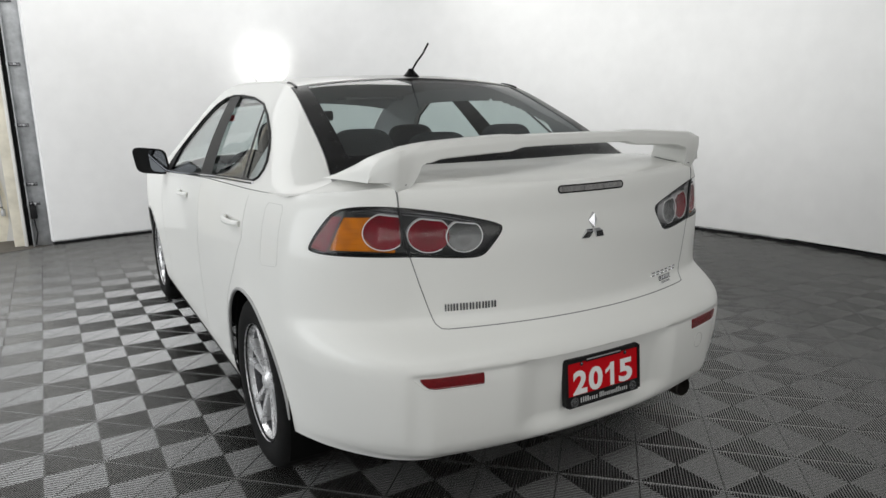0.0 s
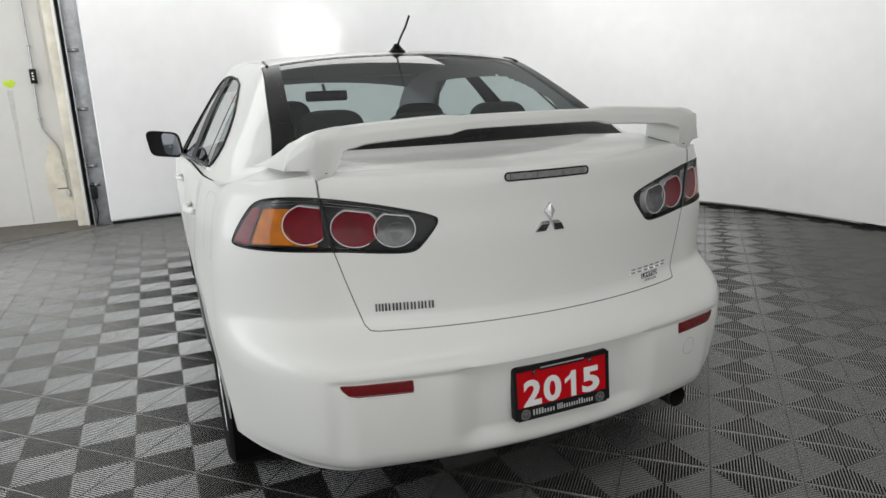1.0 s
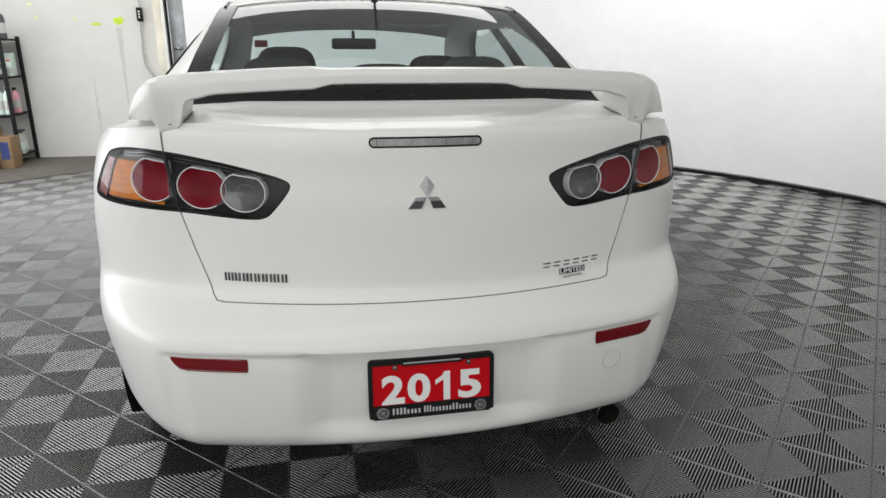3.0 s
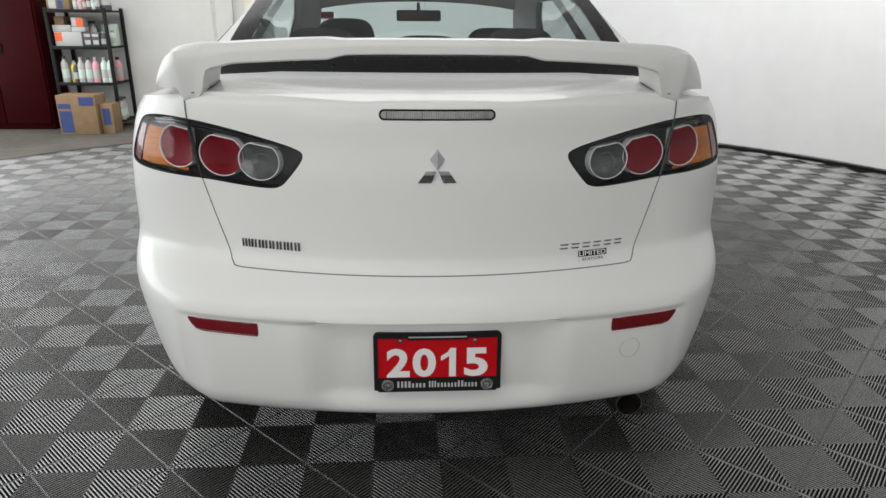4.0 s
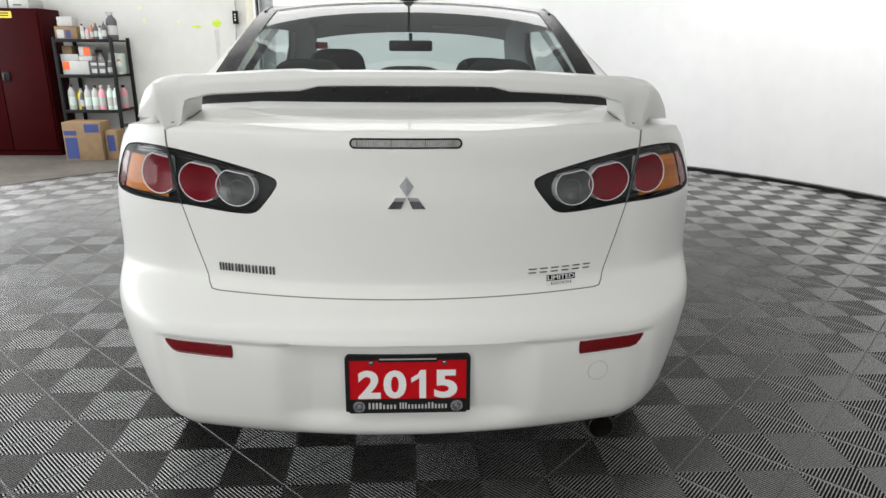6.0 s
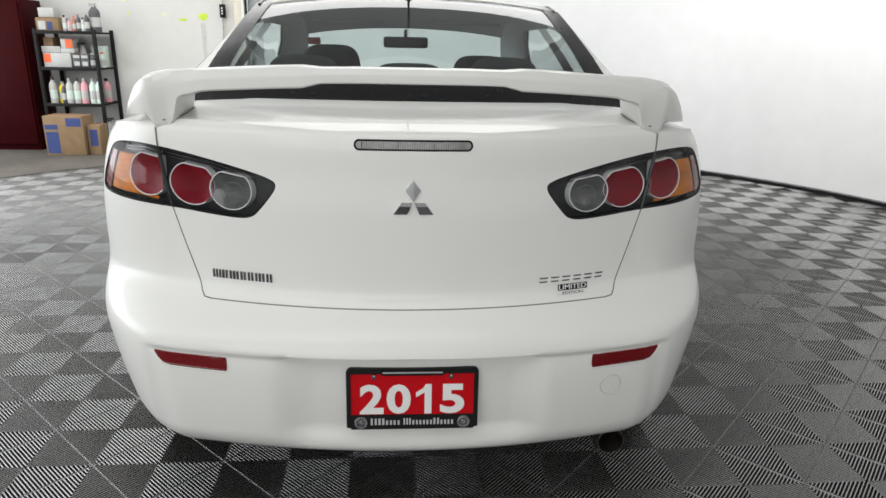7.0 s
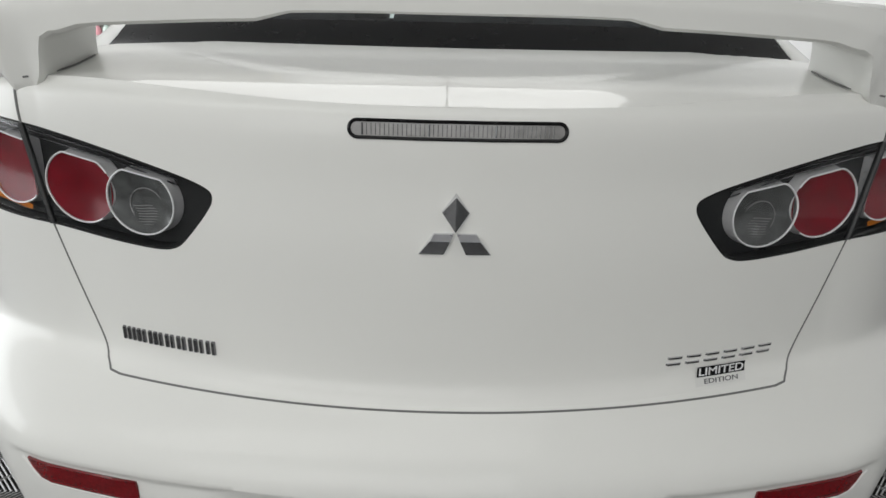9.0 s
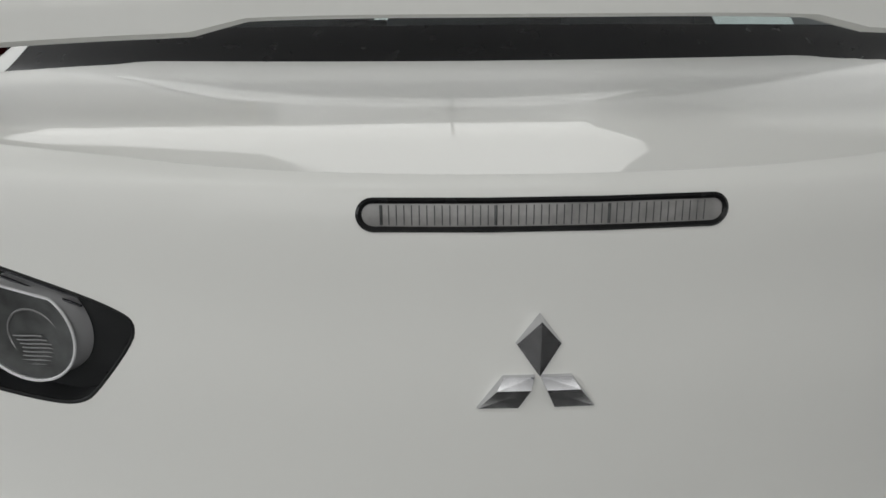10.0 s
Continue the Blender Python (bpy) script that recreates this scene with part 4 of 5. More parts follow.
# ---- car: aerial, mirrors, handles, exhaust ----
aerial = new("aerial")
aerial.parent = car
tagged(aerial, "short black roof aerial")
part("foot", [(lambda a, b: (lathe([(0.0, 0.034), (0.010, 0.032), (0.016, 0.022), (0.027, 0.010), (0.036, 0.0), (0.037, -0.006)], 28, "z")))(0, 0)][0], GLOSS_BLACK, aerial).location = (0, 1.155, 1.408)
part("mast", tube([(0, 1.145, 1.432), (0, 1.10, 1.463), (0, 1.04, 1.495), (0, 0.995, 1.530)], 0.0042, 8), BLACK_PLASTIC, aerial)
for sign in (-1, 1):
    mir = new("door_mirror")
    mir.parent = car
    tagged(mir, "black door mirror with glass facing back")

    def shell_f(u, v):
        a, b = 2 * math.pi * u, v
        rx, rz = 0.090 * (1 - 0.35 * b**3), 0.074 * (1 - 0.4 * b**3)
        c, s = math.cos(a), math.sin(a)
        sq = (abs(c) ** 5 + abs(s) ** 5) ** (-1 / 5)
        return (sign * (0.918 + rx * c * sq + 0.012 * s), 2.645 + 0.10 * b, 1.010 + rz * s * sq + 0.012 * c)
    part("casing", join(grid(shell_f, 40, 8), grid(lambda u, v: tuple(np.array(shell_f(u, 1.0)) * (1 - v) + np.array((sign * 0.915, 2.752, 1.012)) * v), 40, 3)), GLOSS_BLACK, mir)
    part("bezel", grid(lambda u, v: tuple((np.array(shell_f(u, 0.0)) - np.array((sign * 0.918, 2.645, 1.010))) * v + np.array((sign * 0.918, 2.645 + 0.006 * min(1, 4 * (1 - v)), 1.010))), 40, 8), BLACK_PLASTIC, mir)
    part("mirror_glass", grid(lambda u, v: tuple((np.array(shell_f(u, 0.0)) - np.array((sign * 0.918, 2.645, 1.010))) * v * np.array((0.52, 1, 0.84)) + np.array((sign * 0.882, 2.6485, 1.006))), 40, 3), MIRROR, mir)
    part("stalk", tube([(sign * 0.87, 2.68, 0.965), (sign * 0.82, 2.70, 0.950), (sign * 0.78, 2.70, 0.945)], 0.022, 10), GLOSS_BLACK, mir)
    for yh in (0.93, 1.98):
        z = 0.885 + 0.0 * yh
        pts = [(side_x(y, z) + 0.004 + 0.022 * math.sin(math.pi * min(max((y - yh + 0.10) / 0.20, 0), 1)) ** 0.5, y, z) for y in [yh - 0.10 + 0.20 * k / 12 for k in range(13)]]
        part("door_handle", tube([(sign * x, y, z) for x, y, z in pts], 0.011, 8), PAINT, car)

    def side_seam(pts, r=0.0018, name="door_gap"):
        den = dense_line(pts, 8)
        part(name, tube([(sign * (side_x(y, z) - 0.0006), y, z) for y, z in den], r, 5), FINE_GAP, car)
    side_seam([(0.79, 0.985), (0.80, 0.84), (0.90, 0.72), (1.06, 0.58), (1.16, 0.42), (1.20, 0.27)])
    side_seam([(1.60, 0.962), (1.62, 0.60), (1.66, 0.25)])
    side_seam([(2.74, 0.93), (2.78, 0.60), (2.74, 0.25)])
    side_seam([(1.20, 0.252), (2.74, 0.248)])
    part("sill_skirt", tube([(sign * 0.825, y, 0.207) for y in [1.14 + 1.93 * k / 12 for k in range(13)]], 0.012, 8), BLACK_PLASTIC, car)
fuel = [(0.465, 0.80), (0.585, 0.785), (0.600, 0.80), (0.600, 0.965), (0.585, 0.982), (0.475, 0.985), (0.460, 0.97), (0.455, 0.815)]
part("fuel_flap_gap", tube([(-(side_x(y, z) - 0.0004), y, z) for y, z in dense_line(fuel, 6, True)], 0.0012, 5, True), FINE_GAP, car)
ex = new("exhaust")
ex.parent = car
tagged(ex, "dark steel exhaust tailpipe")
part("pipe", join(lathe([(0.033, 0.0), (0.036, 0.002), (0.036, 0.30), (0.034, 0.30), (0.032, 0.01)], 32, "y"), lathe([(0.0, 0.16), (0.033, 0.16)], 32, "y")), EXHAUST, ex).location = (0.530, 0.058, 0.236)
part("silencer", box(0.10, 0.62, 0.30, 0.62, 0.19, 0.30, 0.05, 3), EXHAUST, ex)
for sign in (-1, 1):
    for name, y0, y1, m_ in (("roof_strip", 1.22, 2.32, PAINT), ("strip_end", 1.11, 1.22, GLOSS_BLACK)):
        part(name, tube([(sign * (rail(y)[0] - 0.020), y, rail(y)[1] + 0.005) for y in [y0 + (y1 - y0) * k / 24 for k in range(25)]], 0.006, 6), m_, car)

# ---- car: cabin ----
def head_rest(w, d, h):
    """A rounded head restraint, wider below, with its foot at the origin."""
    def f(u, v):
        a, b = 2 * math.pi * u, -math.pi / 2 + math.pi * v
        p = lambda q, e: math.copysign(abs(q) ** e, q)
        cz = p(math.sin(b), 0.55)
        return (w * p(math.cos(b), 0.55) * p(math.cos(a), 0.5) * (1 - 0.10 * cz), d * p(math.cos(b), 0.6) * p(math.sin(a), 0.7), h / 2 + h / 2 * cz)
    return grid(f, 32, 16)


def moved(geo, x, y, z):
    return [(a + x, b + y, c + z) for a, b, c in geo[0]], geo[1]


def cushion(x0, x1, y0, y1, z0, z1, r=0.05):
    return box(x0, x1, y0, y1, z0, z1, r, 4)


rear_seat = new("rear_seat")
rear_seat.parent = car
part("bench", cushion(-0.66, 0.66, 1.12, 1.60, 0.42, 0.56, 0.05), FABRIC, rear_seat)
part("backrest", cushion(-0.66, 0.66, 0.90, 1.08, 0.50, 1.06, 0.05), FABRIC, rear_seat)
for x, y, top, w in ((-0.355, 0.90, 1.195, 0.128), (0.0, 0.93, 1.172, 0.145), (0.325, 0.90, 1.198, 0.128)):
    part("headrest", moved(head_rest(w, 0.055, 0.20), x, y, top - 0.20), FABRIC, rear_seat)
part("parcel_shelf", box(-0.70, 0.70, 0.50, 0.92, 0.995, 1.012), TRIM, car)
for x in (-0.36, 0.36):
    seat = new("front_seat")
    seat.parent = car
    part("seat_base", cushion(x - 0.25, x + 0.25, 1.85, 2.40, 0.36, 0.52), FABRIC, seat)
    bk = cushion(-0.24, 0.24, -0.07, 0.07, 0.0, 0.62, 0.06)
    bmesh.ops.transform(bk, matrix=pose(x, 1.95, 0.47, 14, 0, 0), verts=bk.verts)
    part("backrest", bk, FABRIC, seat)
    part("headrest", moved(head_rest(0.140, 0.055, 0.20), x, 1.87, 1.028 if x < 0 else 0.990), FABRIC, seat)
part("dashboard", cushion(-0.72, 0.72, 2.66, 3.15, 0.62, 0.945, 0.06), TRIM, car)
part("steering_wheel", (lambda g: ([(-0.36 + x, 2.52 + 0.35 * z * 0.6, 0.88 + z * 0.9) for x, y, z in g[0]], g[1]))(tube([(0.18 * math.cos(a), 0, 0.18 * math.sin(a)) for a in [2 * math.pi * k / 36 for k in range(36)]], 0.014, 8, True)), BLACK_PLASTIC, car)
part("cabin_floor", box(-0.72, 0.72, 0.9, 3.1, 0.28, 0.36), TRIM, car)
part("roof_lining", grid(lambda u, v: cab_top(1.14 + (2.62 - 1.14) * u, -0.97 + 1.94 * v, -0.022), 20, 24), HEADLINER, car)
part("inner_mirror", cushion(-0.125, 0.125, 2.44, 2.47, 1.215, 1.275, 0.014), BLACK_PLASTIC, car)
part("mirror_stem", tube([(0, 2.47, 1.255), (0, 2.53, 1.31)], 0.010, 8), BLACK_PLASTIC, car)
part("sun_visor", box(-0.50, -0.12, 2.22, 2.36, 1.335, 1.350, 0.006), HEADLINER, car)
part("sun_visor", box(0.12, 0.50, 2.22, 2.36, 1.335, 1.350, 0.006), HEADLINER, car)
part("red_tag", box(-0.545, -0.475, 2.44, 2.446, 1.225, 1.262, 0.002), RED, car, "small red paper tag in the cabin")
for sign in (-1, 1):
    part("door_card", box(sign * 0.775 - 0.02, sign * 0.775 + 0.02, 1.0, 3.0, 0.35, 0.955, 0.015), TRIM, car)


# ---- room: door track, conduit, wall marks ----
GALV = mat("galvanised_steel", (0.42, 0.43, 0.44), 0.45, 0.7, var=0.15, scale=18, stain=0.15, stain_scale=5)
CREAM = mat("stained_cream_paint", (0.66, 0.62, 0.52), 0.65, var=0.06, scale=12, stain=0.12, stain_scale=3)
GREEN = mat("lime_green_paint", (0.50, 0.66, 0.05), 0.6, var=0.15, scale=30)
PALE_GREEN = mat("faded_lime_paint", (0.66, 0.70, 0.36), 0.6, var=0.12, scale=30)
SHADE = mat("crease_shade_grey", (0.50, 0.50, 0.48), 0.7, var=0.1, scale=20)
YW = 6.92


def slab(pts, y, thick):
    """An upright flat piece on the back wall with the outline pts (x, z)."""
    n = len(pts)
    return [(x, y, z) for x, z in pts] + [(x, y - thick, z) for x, z in pts], [tuple(range(n, 2 * n)), tuple(reversed(range(n)))] + [(k, (k + 1) % n, n + (k + 1) % n, n + k) for k in range(n)]


def ragged(cx, cz, w, h, seed, n=14):
    rnd = random.Random(seed)
    return [(cx + w * (0.8 + 0.35 * rnd.random()) * math.cos(a), cz + h * (0.75 + 0.4 * rnd.random()) * math.sin(a)) for a in [2 * math.pi * k / n for k in range(n)]]


for cx, cz, w, h, m_, sd in ((-2.235, 1.475, 0.060, 0.045, GREEN, 1), (-2.475, 1.438, 0.055, 0.016, GREEN, 2), (-2.69, 1.492, 0.020, 0.018, PALE_GREEN, 3), (-3.09, 1.50, 0.018, 0.028, PALE_GREEN, 4), (-3.13, 1.64, 0.022, 0.02, PALE_GREEN, 5)):
    tagged(part("paint_mark", slab(ragged(cx - 0.12, cz + 0.025, w, h, sd), YW, 0.003), m_, smooth=False), "lime-green paint daub on the scuffed wall", "paint mark", "paint marks on the wall")
# Creases are flat grey strips, with the shade of the fold in their colour.
for pts in ([(-2.262, 1.43), (-2.205, 1.43), (-2.232, 0.55), (-2.225, 0.0), (-2.245, 0.0), (-2.242, 0.55)], [(-2.583, 0.90), (-2.575, 0.90), (-2.560, 0.40), (-2.582, 0.0), (-2.602, 0.0), (-2.588, 0.40)]):
    tagged(part("wall_crease", slab([(x - 0.13, z) for x, z in pts], YW, 0.002), SHADE, smooth=False), "long flat grey strip standing for the shade of a wall crease", "crease", "creases in the wall")
tagged(part("wall_stain", slab(ragged(-2.05, 0.42, 0.13, 0.50, 9, 20), YW, 0.0015), CREAM, smooth=False), "cream stain on the wall by the door track", "stain")

conduit = thing("conduit", "thin grey cable conduit running down the white wall", "conduit", (-0.115, 0, 0.025))
part("pipe", tube([(-2.0, YW - 0.03, CEIL), (-2.0, YW - 0.03, 1.60)], 0.009, 8), GALV, conduit)
part("pipe", tube([(-2.012, YW - 0.03, 1.48), (-2.020, YW - 0.03, 1.08), (-2.0, YW - 0.03, 0.98), (-1.90, YW - 0.03, 0.82), (-1.875, YW - 0.03, 0.74), (-1.86, YW - 0.03, 0.30)], 0.010, 8), GALV, conduit)
part("switch_box", box(-2.035, -1.975, YW - 0.05, YW, 1.47, 1.62, 0.006), BLACK_PLASTIC, conduit, "black push-button box")
for z in (1.575, 1.545, 1.515):
    part("button", lathe([(0.0, -0.006), (0.008, -0.005), (0.010, 0.0)], 12, "y"), WHITE, conduit).location = (-2.005, YW - 0.05, z)
for x, z in ((-2.0, 1.86), (-2.018, 1.10), (-1.868, 0.52)):
    part("clip", box(x - 0.02, x + 0.02, YW - 0.042, YW, z - 0.008, z + 0.008, 0.003), GALV, conduit)
part("valve", lathe([(0.0, -0.05), (0.02, -0.045), (0.024, 0.0), (0.015, 0.03)], 14, "z"), GALV, conduit).location = (-1.855, YW - 0.04, 0.28)
part("lever", box(-1.96, -1.85, YW - 0.06, YW - 0.045, 0.325, 0.335, 0.003), BLACK_PLASTIC, conduit)

chain = thing("pull_chain", "pale hanging loop of door chain", "chain", (-0.08, 0, 0.02))
for k in range(60):
    z = 3.1 - 0.0285 * k
    part("link", tube([(-1.885 + 0.007 * math.cos(a) * (1 if k % 2 else 0.3), YW - 0.03 + 0.006 * math.cos(a) * (0.3 if k % 2 else 1), z + 0.017 * math.sin(a)) for a in [2 * math.pi * q / 8 for q in range(8)]], 0.0028, 4, True), CREAM, chain)

track = thing("door_track", "galvanised roller-door track with brackets", "door track", (-0.05, 0, 0))
part("jamb", box(-1.835, -1.745, 6.46, YW, -0.02, CEIL, 0.006), CREAM, track, "cream painted jamb")
part("jamb_strip", box(-1.745, -1.715, 6.42, YW, -0.02, CEIL, 0.004), mat("white_jamb_paint", (0.72, 0.71, 0.68), 0.5, var=0.06, scale=8), track)
part("dark_gap", box(-1.715, -1.665, 6.50, YW, -0.02, CEIL), BLACK_PLASTIC, track)
part("channel", box(-1.665, -1.500, 6.405, 6.425, -0.02, CEIL, 0.004), GALV, track)
part("channel_lip", box(-1.668, -1.655, 6.35, 6.425, -0.02, CEIL, 0.003), GALV, track)
part("channel_lip", box(-1.508, -1.492, 6.35, 6.425, -0.02, CEIL, 0.003), GALV, track)
for z in (0.42, 0.62, 1.21, 1.80, 2.4, 3.0):
    br = part("bracket", box(-1.675, -1.555, 6.385, 6.403, z - 0.018, z + 0.018, 0.004), DARK_CHROME, track)
    part("bolt", lathe([(0.0, -0.02), (0.011, -0.018), (0.012, 0.0)], 6, "y"), GALV, br).location = (-1.60, 6.386, z)
part("cable_box", box(-1.655, -1.595, 6.33, 6.40, 0.27, 0.40, 0.01), BLACK_PLASTIC, track, "black sensor box")
part("cable", tube([(-1.625, 6.36, 0.45), (-1.62, 6.355, 0.40), (-1.63, 6.36, 0.28), (-1.615, 6.36, 0.12), (-1.64, 6.37, 0.0)], 0.007, 6), BLACK_PLASTIC, track)

# ---- room: cabinet, shelf and stores ----
DARK_RED = mat("dark_red_steel", (0.026, 0.0008, 0.0016), 0.55, spec=0.06, var=0.10, scale=6, stain=0.12, stain_scale=2)
SHELF_BLACK = mat("black_shelf_plastic", (0.010, 0.010, 0.0105), 0.6, spec=0.15, var=0.15, scale=30)
CARD = mat("brown_cardboard", (0.20, 0.13, 0.068), 0.85, var=0.12, scale=12, bump=0.15)
BLUE = mat("blue_print", (0.02, 0.04, 0.15), 0.6, var=0.1)
ORANGE = mat("orange_print", (0.70, 0.11, 0.02), 0.5, var=0.08)
PALE = mat("white_plastic", (0.40, 0.40, 0.385), 0.4, var=0.05)
PINK = mat("pink_liquid", (0.62, 0.28, 0.32), 0.3, var=0.08)
MINT = mat("pale_green_liquid", (0.50, 0.60, 0.54), 0.3, var=0.08)
GREY = mat("dark_grey_plastic", (0.06, 0.06, 0.066), 0.5, var=0.1)
YELLOW = mat("yellow_label", (0.70, 0.55, 0.03), 0.5, var=0.06)
TAN = mat("amber_bottle", (0.30, 0.12, 0.05), 0.3, var=0.1)

cab = thing("steel_cabinet", "dark red steel storage cabinet standing on the concrete", "cabinet", (-0.13, 0.27, 0))
part("carcass", box(-5.10, -4.05, 6.18, 6.62, -0.02, 1.63, 0.008), DARK_RED, cab)
for x0, x1 in ((-5.08, -4.585), (-4.575, -4.07)):
    dr = part("door", box(x0, x1, 6.155, 6.178, 0.05, 1.60, 0.006), DARK_RED, cab)
    if x0 > -5:
        part("latch", box(-4.56, -4.47, 6.135, 6.155, 0.84, 0.94, 0.01), BLACK_PLASTIC, dr, "black recessed latch")
        part("latch_handle", tube([(-4.53, 6.13, 0.92), (-4.53, 6.118, 0.90), (-4.53, 6.118, 0.87), (-4.53, 6.13, 0.85)], 0.008, 6), GREY, dr)
part("label", box(-4.52, -4.34, 6.151, 6.155, 1.525, 1.595), YELLOW, cab, "yellow label with bars of print")
for z in (1.575, 1.55):
    part("print_bar", box(-4.50, -4.37, 6.1495, 6.151, z - 0.006, z + 0.006), BLACK_PLASTIC, cab)
for k, (x0, x1, h) in enumerate(((-4.95, -4.42, 0.16), (-4.40, -4.18, 0.10))):
    bx = thing("paper_box", "white paper box with bars of print, on the red cabinet", "box", (-0.13, 0.27, 0), group="boxes on the cabinet")
    part("carton", box(x0, x1, 6.24, 6.55, 1.632, 1.632 + h, 0.006), PALE, bx)
    part("print_bar", box(x0 + 0.05, x1 - 0.08, 6.236, 6.24, 1.66, 1.675), GREY, bx)

rack = thing("shelf_rack", "black plastic shelf rack crowded with bottles and boxes", "shelf")
RX0, RX1, RY0, RY1 = -4.05, -3.42, 6.42, 6.88
LEVELS = (1.300, 0.912, 0.515, 0.077)
for x in (RX0, RX1):
    for y in (RY0, RY1):
        part("post", box(x - 0.018, x + 0.018, y - 0.018, y + 0.018, -0.02, 1.325, 0.005), SHELF_BLACK, rack)
for z in LEVELS:
    sh = part("shelf_board", box(RX0, RX1, RY0 - 0.01, RY1 + 0.01, z - 0.022, z, 0.004), SHELF_BLACK, rack)
    part("front_edge", box(RX0, RX1, RY0 - 0.016, RY0 - 0.008, z - 0.030, z + 0.006, 0.002), SHELF_BLACK, sh)


STRETCH, ASIDE, BACK = 1.05, 0.085, 0.29


def bottle(x, y, z, h, r, material, cap, squeeze=0.7, label="", name="bottle", category="bottle", top="cap"):
    ob = thing(name, label, category, (STRETCH * x + ASIDE, y + BACK, z), "bottles on the shelf rack")
    prof = [(0.0, 0.0), (r * 0.95, 0.0), (r, 0.01), (r, h * 0.66), (r * 0.85, h * 0.76), (r * 0.42, h * 0.86), (r * 0.40, h * 0.92)]
    g = lathe(prof, 18, "z")
    part("body", ([(a, b * squeeze, c) for a, b, c in g[0]], g[1]), material, ob)
    if top == "cap":
        part("cap", lathe([(r * 0.45, h * 0.89), (r * 0.46, h), (0.0, h)], 14, "z"), cap, ob)
    else:
        part("trigger", join(tube([(0, 0, h * 0.88), (0, 0, h * 0.98)], r * 0.3, 8), tube([(0.03, 0, h), (-0.05, 0, h * 1.0)], 0.012, 8), tube([(-0.03, 0, h * 0.98), (-0.045, 0, h * 0.88)], 0.006, 6)), cap, ob)
    part("label", ([(a * 1.012, b * squeeze * 1.012, c) for a, b, c in lathe([(r, h * 0.18), (r, h * 0.52)], 18, "z")[0]], lathe([(r, h * 0.18), (r, h * 0.52)], 18, "z")[1]), PALE if material is not PALE else MINT, ob)
    return ob


def carton(x0, x1, y0, y1, z0, h, material, label, patches=(), category="box", group="cartons on the shelf rack"):
    x0, x1, y0, y1 = STRETCH * x0 + ASIDE, STRETCH * x1 + ASIDE, y0 + BACK, y1 + BACK
    ob = thing("carton", label, category, ((x0 + x1) / 2, (y0 + y1) / 2, z0), group)
    w, d = (x1 - x0) / 2, (y1 - y0) / 2
    part("case", box(-w, w, -d, d, 0, h, 0.004), material, ob)
    part("tape", box(-w * 0.98, w * 0.98, -0.02, 0.02, h, h + 0.001), TAN, ob)
    for a, b, c, e, m_ in patches:
        part("print_panel", box(-w + 2 * w * a, -w + 2 * w * b, -d - 0.002, -d, h * c, h * e), m_, ob)
    return ob


Z1, Z2, Z3 = LEVELS[0], LEVELS[1], LEVELS[2]
carton(-3.93, -3.70, 6.16, 6.42, Z1, 0.14, CARD, "open brown carton on the shelf rack", [(0.1, 0.42, 0.1, 0.75, PALE), (0.5, 0.72, 0.1, 0.7, BLUE)])
carton(-3.92, -3.76, 6.22, 6.36, Z1 + 0.145, 0.10, PALE, "white carton on top of a brown carton")
for x, h, r, m_, c in ((-3.655, 0.17, 0.024, PALE, BLACK_PLASTIC), (-3.605, 0.13, 0.024, PINK, PALE), (-3.555, 0.16, 0.022, TAN, ORANGE), (-3.510, 0.18, 0.024, GREY, TAN), (-3.465, 0.15, 0.022, PALE, BLACK_PLASTIC), (-3.425, 0.20, 0.026, GREY, PALE)):
    bottle(x, 6.20 + 0.05 * (h - 0.13), Z1, h, r, m_, c, label="small bottle with a pale label on the rack")
bottle(-3.36, 6.26, Z1, 0.30, 0.062, GREY, PALE, 0.6, "dark grey spray bottle on top of the rack", "spray_bottle", "bottle", "trigger")
carton(-3.90, -3.62, 6.15, 6.40, Z2, 0.155, PALE, "white carton with an orange corner panel", [(0.02, 0.28, 0.35, 0.95, ORANGE)])
carton(-3.92, -3.73, 6.18, 6.40, Z2 + 0.157, 0.07, PALE, "flat white carton on another carton")
carton(-3.72, -3.58, 6.17, 6.36, Z2 + 0.157, 0.05, PALE, "flat white carton on another carton")
carton(-3.71, -3.59, 6.17, 6.34, Z2 + 0.209, 0.10, PALE, "white carton with an orange side", [(0.4, 1.0, 0.05, 0.95, ORANGE)])
carton(-3.90, -3.80, 6.20, 6.36, Z2 + 0.229, 0.09, CARD, "small brown carton under the top shelf")
for x in (-3.565, -3.48):
    carton(x - 0.04, x + 0.04, 6.16, 6.26, Z2, 0.15, GREY, "dark tin with a pale printed panel", [(0.15, 0.85, 0.15, 0.45, PALE), (0.1, 0.9, 0.7, 0.9, PALE)], "tin")
bottle(-3.545, 6.30, Z2, 0.26, 0.035, PALE, GREY, 0.8, "white spray bottle behind dark tins", "spray_bottle", "bottle", "trigger")
bottle(-3.41, 6.20, Z2, 0.16, 0.036, GREY, PALE, 0.8, "grey jar with a pale lid")
bottle(-3.37, 6.34, Z2, 0.17, 0.034, MINT, ORANGE, 0.8, "pale jar with an orange lid")
carton(-3.50, -3.36, 6.38, 6.52, Z2, 0.24, MINT, "pale green packet at the back of the shelf")
